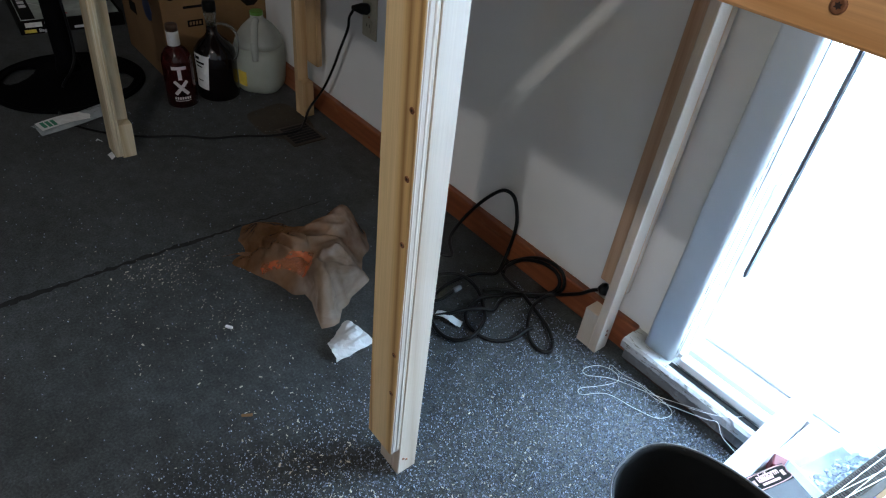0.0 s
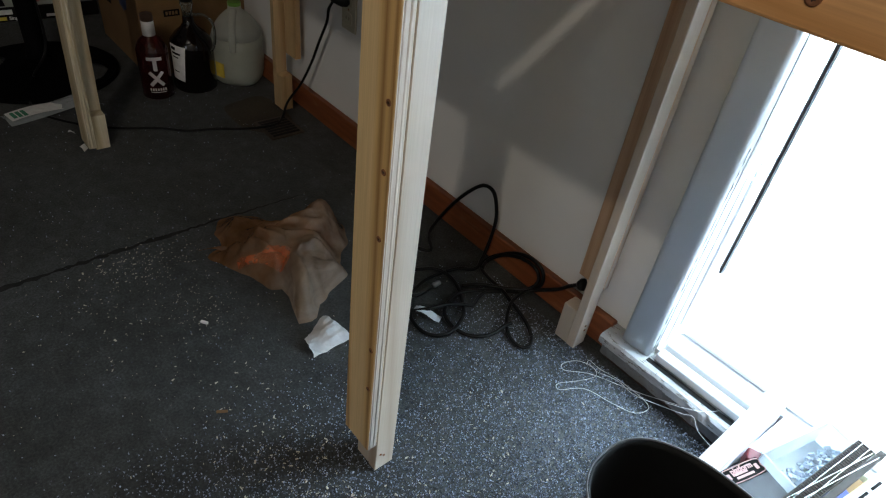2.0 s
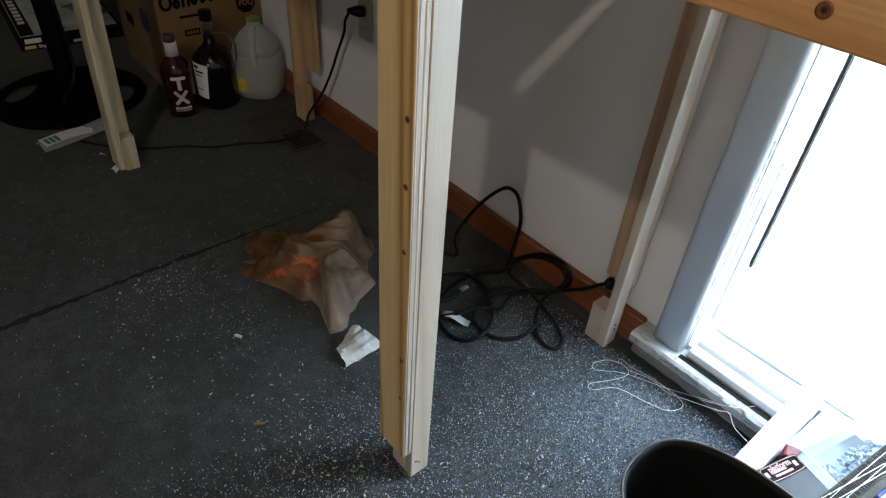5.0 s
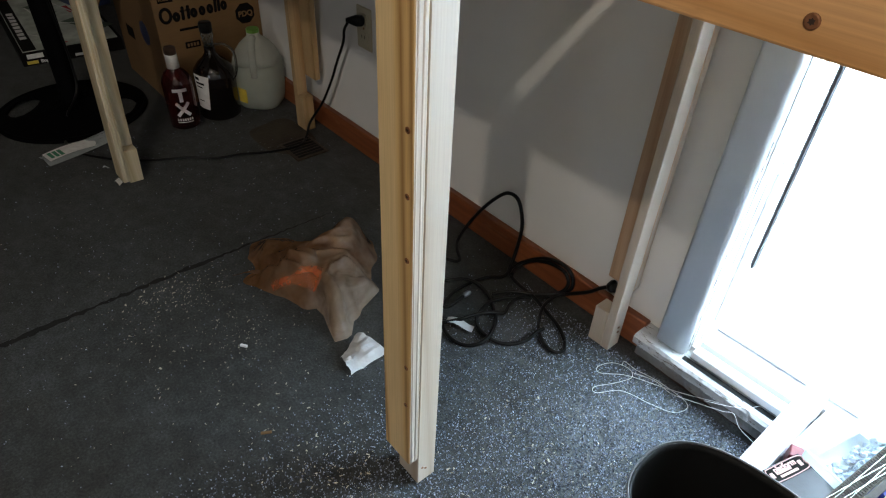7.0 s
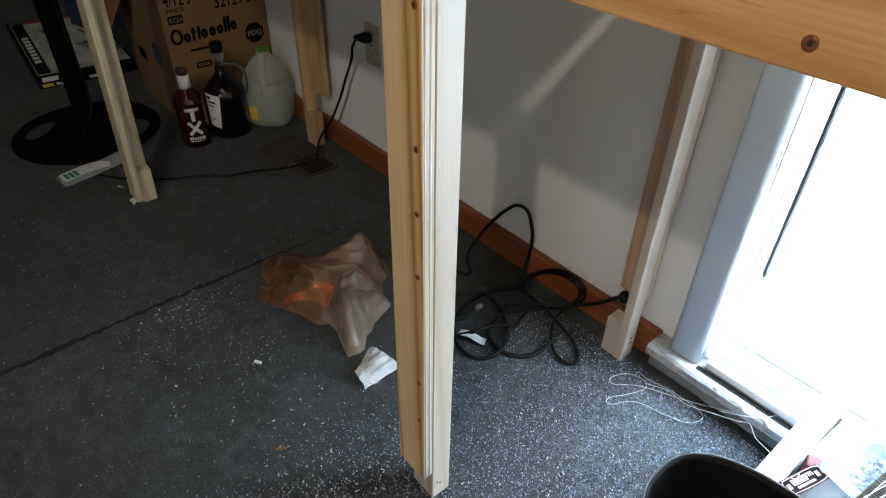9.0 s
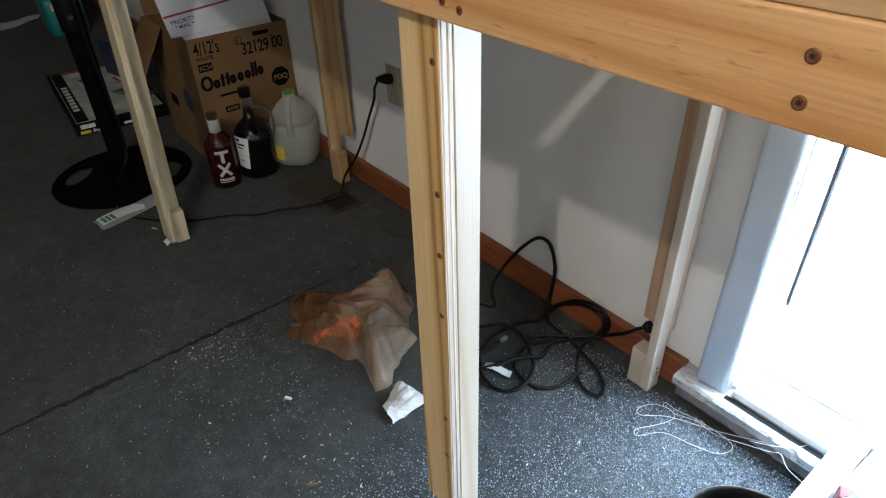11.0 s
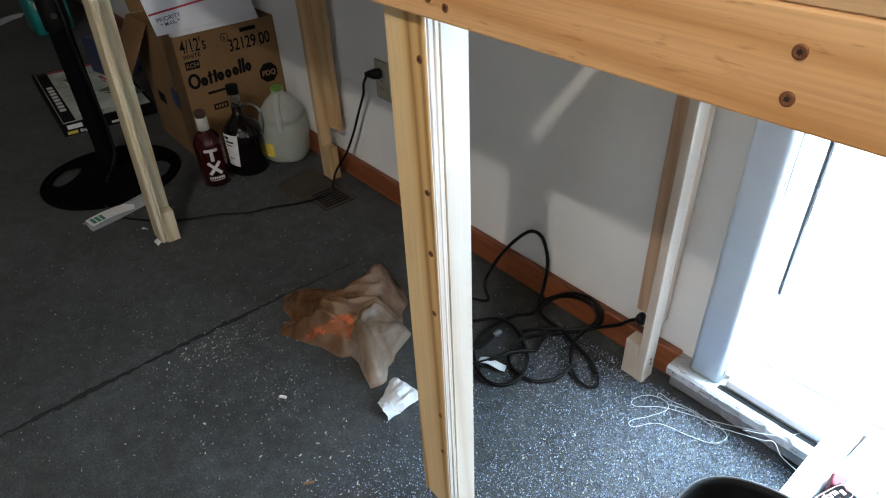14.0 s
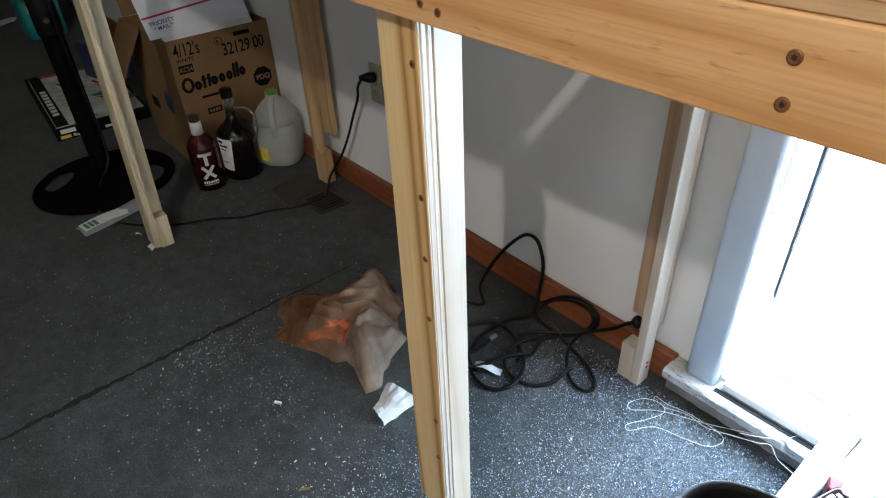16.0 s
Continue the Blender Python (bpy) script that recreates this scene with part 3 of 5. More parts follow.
part("tabletop", block(-0.060, TX1, -0.630, -0.001, 0.948, 0.958, 0.001), PLY, table, "rough plywood top")
part("tabletop_strip", block(-0.0705, -0.0605, -0.630, -0.001, 0.948, 0.958, 0.001), PLY, table)


part("tabletop_strip", block(-0.0975, -0.0710, -0.340, -0.001, 0.948, 0.958, 0.001), PLY, table)


# ---- power point, cords ----
outlet = thing("wall_outlet", "ivory plastic duplex outlet plate on the wall", "outlet")
part("plate", block(-1.096, -1.026, -0.006, -0.0005, 0.331, 0.448, 0.003), IVORY, outlet)
for z in (0.366, 0.414):
    face = part("receptacle", turned(lathe([(0.017, 0), (0.017, 0.0022), (0.0155, 0.003)], 20, 0.3), pose(-1.061, -0.0058, z, 90)), IVORY, outlet)
    for dx in (-0.0065, 0.0065):
        part("slot", block(-1.062 + dx, -1.0602 + dx, -0.0093, -0.0084, z - 0.002, z + 0.006), HOLE, face)
screw(-1.061, -0.0062, 0.390, "-y", outlet, 0.003)

plug_cord = thing("lamp_cord", "thin black cord plugged into the outlet and trailing over the carpet", "cord")
body = turned(lathe([(0.008, 0), (0.014, 0.006), (0.0145, 0.022), (0.010, 0.036), (0.005, 0.050)], 14, 0.2), pose(-1.052, -0.0095, 0.414, 90, 0, -42))
part("plug", body, RUBBER, plug_cord, "black moulded plug", True)
part("cable", tube([(-1.080, -0.046, 0.407), (-1.098, -0.046, 0.382), (-1.112, -0.042, 0.345), (-1.152, -0.042, 0.274), (-1.190, -0.044, 0.200), (-1.235, -0.055, 0.115), (-1.268, -0.085, 0.045), (-1.255, -0.112, 0.008), (-1.215, -0.160, 0.009), (-1.237, -0.245, 0.006), (-1.275, -0.320, 0.006), (-1.300, -0.396, 0.006), (-1.352, -0.462, 0.006), (-1.400, -0.555, 0.006), (-1.470, -0.640, 0.006), (-1.60, -0.72, 0.006), (-1.72, -0.70, 0.010)], 0.0040, 8, 8), RUBBER, plug_cord, "", True)

ext = thing("extension_cord", "heavy black extension cord coiled loosely against the baseboard", "cord")
R = 0.0046
arch = [(-0.540, -0.176, 0.006), (-0.514, -0.158, 0.006), (-0.491, -0.145, 0.006), (-0.490, -0.131, 0.007), (-0.525, -0.109, 0.008), (-0.549, -0.083, 0.012), (-0.562, -0.034, 0.035), (-0.518, -0.029, 0.107), (-0.472, -0.028, 0.164), (-0.442, -0.028, 0.186), (-0.414, -0.028, 0.182), (-0.397, -0.028, 0.146), (-0.391, -0.029, 0.107), (-0.396, -0.032, 0.045), (-0.387, -0.056, 0.014), (-0.374, -0.090, 0.008), (-0.398, -0.125, 0.006), (-0.408, -0.173, 0.006), (-0.408, -0.218, 0.006), (-0.395, -0.261, 0.006), (-0.375, -0.300, 0.006), (-0.348, -0.315, 0.010), (-0.326, -0.279, 0.014), (-0.313, -0.238, 0.016), (-0.298, -0.207, 0.014), (-0.284, -0.180, 0.008), (-0.295, -0.149, 0.008), (-0.293, -0.118, 0.012), (-0.250, -0.062, 0.014)]
ring_a = [(-0.470, -0.235, 0.006), (-0.448, -0.212, 0.008), (-0.421, -0.179, 0.014), (-0.387, -0.164, 0.012), (-0.342, -0.172, 0.010), (-0.285, -0.206, 0.008), (-0.258, -0.240, 0.014), (-0.247, -0.278, 0.010), (-0.260, -0.308, 0.006), (-0.287, -0.324, 0.006), (-0.328, -0.320, 0.006), (-0.358, -0.301, 0.012), (-0.385, -0.285, 0.016)]
ring_b = [(-0.190, -0.150, 0.014), (-0.194, -0.168, 0.012), (-0.194, -0.201, 0.007), (-0.206, -0.232, 0.006), (-0.229, -0.253, 0.006), (-0.264, -0.260, 0.006), (-0.293, -0.254, 0.008), (-0.315, -0.232, 0.010), (-0.326, -0.188, 0.012), (-0.317, -0.150, 0.010), (-0.292, -0.112, 0.012), (-0.252, -0.060, 0.014), (-0.228, -0.034, 0.028), (-0.219, -0.030, 0.057), (-0.232, -0.029, 0.083), (-0.261, -0.029, 0.090), (-0.301, -0.029, 0.079), (-0.342, -0.030, 0.050), (-0.378, -0.040, 0.016), (-0.372, -0.071, 0.008), (-0.330, -0.086, 0.010), (-0.282, -0.094, 0.016), (-0.240, -0.104, 0.016), (-0.180, -0.116, 0.010), (-0.141, -0.135, 0.006)]
ring_d = [(-0.360, -0.080, 0.016), (-0.372, -0.050, 0.016), (-0.350, -0.034, 0.042), (-0.305, -0.034, 0.070), (-0.265, -0.034, 0.080), (-0.238, -0.034, 0.074), (-0.228, -0.036, 0.050), (-0.240, -0.050, 0.026), (-0.275, -0.085, 0.018), (-0.320, -0.125, 0.016), (-0.345, -0.160, 0.010)]
lead = [(-0.141, -0.135, 0.006), (-0.124, -0.160, 0.006), (-0.136, -0.178, 0.006), (-0.168, -0.176, 0.006), (-0.203, -0.153, 0.010), (-0.234, -0.107, 0.018), (-0.238, -0.062, 0.024), (-0.217, -0.042, 0.036), (-0.170, -0.040, 0.075), (-0.146, -0.038, 0.102), (-0.124, -0.037, 0.122)]
for path, rad in ((arch, R), (ring_a, R), (ring_b, R), (ring_d, R), (lead, R * 0.9)):
    part("cable", tube(path, rad, 8, 7), RUBBER, ext, "", True)
part("plug", turned(lathe([(0.006, 0), (0.012, 0.003), (0.012, 0.012), (0.008, 0.018)], 12, 0.3), look((-0.124, -0.037, 0.122), (-0.094, -0.033, 0.142)) @ pose(0, 0, -0.014)), RUBBER, ext, "", True)
part("cable_end", tube([(-0.405, -0.300, 0.007), (-0.376, -0.270, 0.010), (-0.374, -0.240, 0.014), (-0.376, -0.222, 0.016)], 0.0045, 8, 6), RUBBER, ext, "", True)
part("connector", turned(lathe([(0.006, 0), (0.007, 0.004), (0.007, 0.016), (0.004, 0.020)], 10), look((-0.376, -0.222, 0.016), (-0.372, -0.18, 0.022)) @ pose(0, 0, -0.020)), WAND, ext, "grey connector tip", True)
part("warning_tag", grid_sheet(6, 2, lambda u, v: (-0.352 + 0.055 * u + 0.012 * v, -0.288 + 0.030 * u - 0.020 * v, 0.008 + 0.006 * math.sin(5 * u) + 0.004 * v)), PAPER, ext, "white paper warning tag")

# ---- floor register, stain, seam ----
reg = thing("floor_register", "brown metal floor register with slots set in the carpet", "vent")
fr = block(-1.266, -1.142, -0.208, -0.098, 0.0005, 0.0045, 0.0015)
part("frame", fr, VENT, reg)
for k in range(7):
    x = -1.254 + k * 0.0152
    part("slat", block(x, x + 0.0080, -0.197, -0.109, 0.0047, 0.0066), HOLE, reg)
bm = bmesh.new()
ring = [bm.verts.new((-1.310 + 0.125 * math.cos(a) * (1 + 0.13 * math.sin(3 * a + 1)), -0.165 + 0.100 * math.sin(a) * (1 + 0.15 * math.cos(2 * a)), 0.0009)) for a in (2 * math.pi * k / 36 for k in range(36))]
bm.faces.new(ring)
alone("carpet_stain", bm, STAIN, "brown stain soaked into the carpet beside the register", "stain", "structure")
random.seed(4)
bm = bmesh.new()
prev = None
for k in range(220):
    y = -2.6 + k * 2.36 / 219
    x = -0.861 + 0.004 * math.sin(y * 4.1 + 1.5) + random.uniform(-0.0030, 0.0030)
    w = 0.0058 + 0.0014 * math.sin(y * 17) + random.uniform(-0.0026, 0.0026)
    w *= min(1.0, (219 - k) / 45 + 0.02)
    pair = (bm.verts.new((x - w, y, 0.0008)), bm.verts.new((x + w, y, 0.0008)))
    if prev:
        bm.faces.new((*prev, pair[1], pair[0]))
    prev = pair
alone("carpet_seam", bm, SEAM, "dark open seam between two carpet widths", "seam", "structure")

# ---- plastic bag ----
random.seed(11)
bx, by = -0.655, -0.440
OUT = [(-180, 0.180), (-163, 0.215), (-150, 0.190), (-135, 0.150), (-120, 0.172), (-110, 0.140), (-92, 0.115), (-57, 0.104), (-34, 0.118), (-26, 0.150), (-21, 0.215), (-14, 0.224), (-5, 0.183), (12, 0.154), (30, 0.160), (48, 0.130), (62, 0.130), (85, 0.165), (105, 0.185), (121, 0.175), (135, 0.155), (152, 0.140), (166, 0.150), (180, 0.180)]


def reach(a):
    d = math.degrees(a)
    for (a0, r0), (a1, r1) in zip(OUT, OUT[1:]):
        if a0 <= d <= a1:
            t = (d - a0) / (a1 - a0)
            t = t * t * (3 - 2 * t)
            return r0 + (r1 - r0) * t
    return 0.2


def bag_point(u, v):
    a = -math.pi + 2 * math.pi * u
    r = reach(a) * v
    x, y = r * math.cos(a), r * math.sin(a)
    p = Vector((x * 9, y * 9, 2.0))
    ridge = 1 - abs(noise.noise(p * 1.3)) * 2
    warp = Vector((noise.noise(p * 0.8), noise.noise(p * 0.8 + Vector((5, 1, 0))), 0))
    q2 = Vector((x * 10 + y * 5, y * 17 - x * 4, 4.0)) + 0.9 * warp
    crease = 1 - abs(noise.noise(q2)) * 2.4
    fine = 1 - abs(noise.noise(q2 * 2.3 + warp)) * 2.2
    side = 0.5 + 0.5 * math.tanh((x + 0.050 + 0.25 * y) / 0.016)
    h = (0.042 + 0.036 * side) * (1 - v ** 2.6) * (0.72 + 0.28 * ridge) + (0.024 * crease + 0.008 * fine) * (1 - v ** 4) * (0.3 + 0.7 * min(1, v * 3))
    h -= 0.024 * math.exp(-((x + 0.085) ** 2 + (y + 0.02) ** 2) / 0.0030)
    h += 0.036 * math.exp(-((x + 0.035) ** 2 + (y - 0.115) ** 2) / 0.0024) * (1 - v ** 6)
    h -= 0.016 * math.exp(-((y + 0.055 - 0.5 * x) / 0.010) ** 2) * math.exp(-((x - 0.03) / 0.06) ** 2)
    wob = 0.012 * noise.noise(p * 2.1 + Vector((7, 0, 0))) * v
    return (bx + x + wob, by + y - wob, max(0.002, h * (1 - v ** 9) + 0.003))


bag = thing("shopping_bag", "crumpled thin tan plastic bag with orange printing on the carpet", "plastic bag")
film = part("film", grid_sheet(120, 42, bag_point), FILM, bag, "", True)


def on_bag(x, y, lift=0.0015):
    dx, dy = x - bx, y - by
    a = math.atan2(dy, dx)
    v = min(0.98, math.hypot(dx, dy) / reach(a))
    q = bag_point((a + math.pi) / (2 * math.pi), v)
    return (q[0], q[1], q[2] + lift)


part("print", grid_sheet(26, 8, lambda u, v: on_bag(bx - 0.012 + 0.100 * u - 0.024 * v * (0.12 + 1.35 * u) + 0.006 * math.sin(9 * u + 4 * v), by - 0.110 + 0.074 * u + 0.017 * v * (0.12 + 1.35 * u))), ORANGE, film, "orange printed band", True)
part("handle", grid_sheet(10, 3, lambda u, v: (bx - 0.070 - 0.045 * u + 0.012 * v, by - 0.105 - 0.055 * u + 0.022 * v, 0.006 + 0.012 * math.sin(math.pi * u) + 0.006 * v)), FILM, bag, "", True)

# ---- papers and scraps ----
random.seed(5)
pts = [(-0.402, -0.540), (-0.430, -0.478), (-0.385, -0.440), (-0.345, -0.462), (-0.338, -0.520), (-0.350, -0.548)]


def crumple(u, v):
    lo, hi = Vector(pts[0]).lerp(Vector(pts[1]), v), Vector(pts[5]).lerp(Vector(pts[3]), v)
    q = lo.lerp(hi, u)
    k = 0.010 * abs(noise.noise(Vector((u * 3.1, v * 3.3, 5)))) + 0.022 * math.sin(math.pi * u) * (0.6 + 0.4 * noise.noise(Vector((u * 2, v * 2.4, 1))))
    return (q.x + 0.006 * noise.noise(Vector((u * 4, v * 4, 9))), q.y + 0.006 * noise.noise(Vector((u * 4, v * 4, 3))), 0.003 + k + 0.012 * v * v)


alone("crumpled_paper", grid_sheet(9, 9, crumple), PAPER, "crumpled white paper receipt on the carpet", "paper")
alone("white_chip", turned(block(-0.008, 0.008, -0.003, 0.003, 0, 0.005, 0.001), pose(-0.556, -0.679, 0, 0, 0, 35)), LABEL, "small white plastic chip on the carpet", "scrap")
alone("floor_scrap", turned(block(-0.010, 0.010, -0.003, 0.003, 0, 0.003, 0.001), pose(-0.335, -0.745, 0, 0, 0, 60)), BROWN_CARD, "small wood splinter lying on the carpet", "scrap")
alone("paper_scrap", turned(grid_sheet(4, 3, lambda u, v: (0.018 * u, 0.010 * v + 0.003 * u, 0.002 + 0.004 * math.sin(3 * u + 2 * v))), pose(-1.444, -0.679, 0, 0, 0, 40)), PAPER, "torn bit of white paper on the carpet by the table leg", "scrap")
alone("tape_scrap", turned(grid_sheet(4, 3, lambda u, v: (0.030 * u, 0.016 * v - 0.006 * u, 0.002 + 0.005 * math.sin(4 * u + v))), pose(-1.352, -0.676, 0, 0, 0, 20)), LABEL, "curled bit of pale tape at the foot of the table leg", "scrap")
string = thing("string", "loose loops of thin white string on the carpet", "string")
part("strand", tube([(0.190, -0.045, 0.045), (0.130, -0.056, 0.020), (0.076, -0.072, 0.006), (0.003, -0.105, 0.003), (-0.037, -0.144, 0.003), (-0.051, -0.133, 0.003), (-0.037, -0.100, 0.003), (-0.007, -0.087, 0.003), (0.012, -0.102, 0.004), (0.000, -0.139, 0.003), (-0.021, -0.182, 0.003), (-0.009, -0.191, 0.003), (0.020, -0.147, 0.003), (0.075, -0.129, 0.003), (0.116, -0.111, 0.003), (0.129, -0.083, 0.005), (0.112, -0.070, 0.006), (0.047, -0.069, 0.004), (0.005, -0.079, 0.004), (-0.024, -0.078, 0.003), (-0.020, -0.092, 0.003)], 0.00065, 6, 8), STRING, string, "", True)
part("strand", tube([(0.005, -0.092, 0.005), (0.047, -0.074, 0.005), (0.090, -0.080, 0.010), (0.140, -0.078, 0.030), (0.186, -0.078, 0.052), (0.205, -0.074, 0.060), (0.225, -0.076, 0.040), (0.262, -0.078, 0.030), (0.30, -0.085, 0.02)], 0.0006, 6, 8), STRING, string, "", True)
part("strand", tube([(0.150, -0.076, 0.045), (0.190, -0.072, 0.066), (0.215, -0.050, 0.068), (0.232, -0.020, 0.0695), (0.250, -0.005, 0.090)], 0.0006, 6, 8), STRING, string, "", True)


def scatter(count, spots, seed, lo, hi):
    random.seed(seed)
    verts, faces = [], []
    for _ in range(count):
        cx, cy, sx, sy = random.choice(spots)
        x, y = random.gauss(cx, sx), random.gauss(cy, sy)
        if not (-2.6 < x < 0.6 and -1.3 < y < -0.075) or (-0.15 < x < -0.06 and -0.64 < y < -0.54):
            continue
        a, ln = random.uniform(0, math.pi), random.uniform(lo, hi) * random.choice((0.6, 0.8, 1.0, 1.4))
        w, h = ln * random.uniform(0.25, 0.6), random.uniform(0.0006, 0.0016)
        i, c, s_ = len(verts), math.cos(a), math.sin(a)
        t = random.uniform(0, 0.0012)
        for px, py, pz in ((-ln, -w, 0), (ln, -w * 0.6, t), (ln * 0.8, w, 0), (-ln, w * 0.7, t), (-ln * 0.6, 0, h), (ln * 0.7, 0, h + t)):
            verts.append((x + px * c - py * s_, y + px * s_ + py * c, 0.0014 + pz))
        faces += [(i, i + 1, i + 5, i + 4), (i + 1, i + 2, i + 5), (i + 2, i + 3, i + 4, i + 5), (i + 3, i, i + 4), (i, i + 3, i + 2, i + 1)]
    me = bpy.data.meshes.new("sawdust")
    me.from_pydata(verts, [], faces)
    me.materials.append(CHIP)
    return me


tagged(new("sawdust", scatter(2300, 2 * [(-0.10, -0.66, 0.16, 0.10), (0.05, -0.45, 0.16, 0.13), (0.10, -0.25, 0.12, 0.10), (-0.05, -0.70, 0.10, 0.05), (0.12, -0.22, 0.10, 0.08), (-0.08, -0.70, 0.10, 0.06), (0.12, -0.32, 0.14, 0.14), (0.02, -0.35, 0.13, 0.14), (0.16, -0.40, 0.12, 0.12), (-0.5, -0.6, 0.6, 0.3)] + 2 * [(-0.79, -0.72, 0.030, 0.085), (-0.66, -0.72, 0.12, 0.09), (-0.7, -0.8, 0.18, 0.12)] + [(-0.58, -0.665, 0.05, 0.04), (-0.9, -0.6, 0.5, 0.35)], 3, 0.0005, 0.0015)), "pale sawdust and wood chips scattered over the carpet", "sawdust", kind="stuff")

tagged(new("wood_shaving", scatter(560, 3 * [(-0.20, -0.72, 0.11, 0.06), (-0.02, -0.64, 0.09, 0.06), (0.05, -0.50, 0.12, 0.10), (0.06, -0.34, 0.12, 0.10)] + [(-0.80, -0.76, 0.03, 0.05), (-0.35, -0.75, 0.25, 0.10)], 9, 0.0013, 0.0028)), "larger pale wood shavings lying over the carpet", "wood shavings", kind="stuff")



def tufts(count, x0, x1, y0, y1, seed):
    """Short carpet tufts: little leaning pyramids standing on the floor, denser towards the window."""
    rng = np.random.default_rng(seed)
    c = np.column_stack([rng.uniform(x0, x1, count), rng.uniform(y0, y1, count)])
    # tufts thicken towards the window to imitate daylight falling on the carpet
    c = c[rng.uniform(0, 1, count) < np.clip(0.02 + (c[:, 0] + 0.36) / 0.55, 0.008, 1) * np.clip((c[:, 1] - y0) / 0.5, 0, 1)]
    count = len(c)
    a, r, h = rng.uniform(0, 2 * np.pi, count), rng.uniform(0.0010, 0.0022, count), rng.uniform(0.0012, 0.0034, count)
    v = np.zeros((count, 4, 3))
    for k in range(3):
        v[:, k, 0], v[:, k, 1] = c[:, 0] + r * np.cos(a + k * 2.094), c[:, 1] + r * np.sin(a + k * 2.094)
    v[:, 3, :2] = c + rng.normal(0, 0.0011, (count, 2))
    v[:, 3, 2] = h
    v[:, :3, 2] = -0.0003
    base = 4 * np.arange(count)[:, None]
    f = np.concatenate([base + np.array(q) for q in ((0, 1, 3), (1, 2, 3), (2, 0, 3))])
    me = bpy.data.meshes.new("window_lit_pile")
    me.from_pydata(v.reshape(-1, 3).tolist(), [], f.tolist())
    me.materials.append(LIT_PILE)
    return me


def pile():
    m, n, l, b = mat("window_lit_tuft", 0.6)
    g = n.new("ShaderNodeNewGeometry")
    # pale blue end of the ramp holds window light in the tuft colour
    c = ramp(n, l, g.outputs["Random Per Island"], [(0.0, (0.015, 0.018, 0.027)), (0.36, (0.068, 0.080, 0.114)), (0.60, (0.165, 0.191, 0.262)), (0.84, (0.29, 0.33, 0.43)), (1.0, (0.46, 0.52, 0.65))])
    l.new(c, b.inputs["Base Color"])
    b.inputs["Specular IOR Level"].default_value = 0.6
    return m


LIT_PILE = pile()
tagged(new("window_lit_pile", tufts(420000, -1.6, 0.50, -1.65, -0.06, 21)), "short carpet tufts, denser and pale blue to imitate window light", "carpet", kind="stuff")

# ---- bottles and jug ----
FACE = radians(-16)
whisky = thing("whiskey_bottle", "squat bottle of red-amber whiskey with a white neck seal", "bottle", "bottles by the box")
C1, R1 = (-1.572, -0.374), 0.046
body = part("bottle", turned(lathe([(0.040, 0), (R1, 0.004), (R1, 0.150), (0.041, 0.165), (0.030, 0.182), (0.018, 0.192), (0.0165, 0.230), (0.018, 0.236)], 32), pose(*C1, 0)), WHISKY, whisky, "red-amber glass", True)
part("neck_seal", turned(lathe([(0.0185, 0.193), (0.0180, 0.232), (0.0185, 0.236)], 24), pose(*C1, 0)), LABEL, whisky, "white neck seal", True)
part("stopper", turned(lathe([(0.0178, 0.2365), (0.0180, 0.250), (0.0165, 0.256)], 24), pose(*C1, 0)), plain("dark_wood_stopper", (0.055, 0.028, 0.016), 0.6), whisky, "dark wooden stopper", True)
part("emblem", wrapped([(-0.022, 0.134, 0.022, 0.134, 0.0052), (0.0, 0.1285, 0.0, 0.096, 0.0056), (-0.019, 0.092, 0.019, 0.049, 0.0052), (-0.019, 0.049, -0.0035, 0.0665, 0.0052), (0.0035, 0.0745, 0.019, 0.092, 0.0052)], R1, C1, FACE), SILVER, body, "silver crossed-bar emblem")
for k in range(7):
    part("print_bar", wrapped([(-0.024 + 0.0072 * k, 0.036, -0.0195 + 0.0072 * k, 0.036, 0.0042)], R1, C1, FACE), LABEL, body)
part("print_bar", wrapped([(-0.024, 0.027, 0.024, 0.027, 0.0010)], R1, C1, FACE), LABEL, body)

handled = thing("handled_bottle", "large dark glass bottle with a handle, pourer and white label", "bottle", "bottles by the box")
C2, R2 = (-1.580, -0.248), 0.066
body = part("bottle", turned(lathe([(0.060, 0), (R2, 0.006), (R2, 0.138), (0.062, 0.160), (0.046, 0.181), (0.026, 0.198), (0.0175, 0.212), (0.0165, 0.232)], 32), pose(*C2, 0)), DARK_GLASS, handled, "dark glass full of liquor", True)
part("neck", turned(lathe([(0.0165, 0.2324), (0.0168, 0.262), (0.0195, 0.266), (0.0195, 0.272), (0.0168, 0.276)], 24), pose(*C2, 0)), CLEAR_GLASS, handled, "clear empty glass neck", True)
part("handle", turned(tube([(0.014, 0.016, 0.240), (0.026, 0.046, 0.243), (0.038, 0.070, 0.228), (0.040, 0.076, 0.195), (0.036, 0.070, 0.150), (0.030, 0.055, 0.125)], 0.0042, 10), pose(*C2, 0, 0, 0, -25)), CLEAR_GLASS, handled, "clear glass finger handle", True)
part("cap", turned(lathe([(0.0190, 0.2764), (0.0200, 0.279), (0.0200, 0.303), (0.0185, 0.306)], 20), pose(*C2, 0)), BLACK, handled, "black screw cap", True)
lab = wrapped([(-0.036, 0.052 + 0.0112 * k, 0.010 + 0.0012 * k, 0.046 + 0.0112 * k, 0.0060) for k in range(10)], R2, C2, FACE - 0.72)
lab = part("label", lab, LABEL, body, "white paper label")
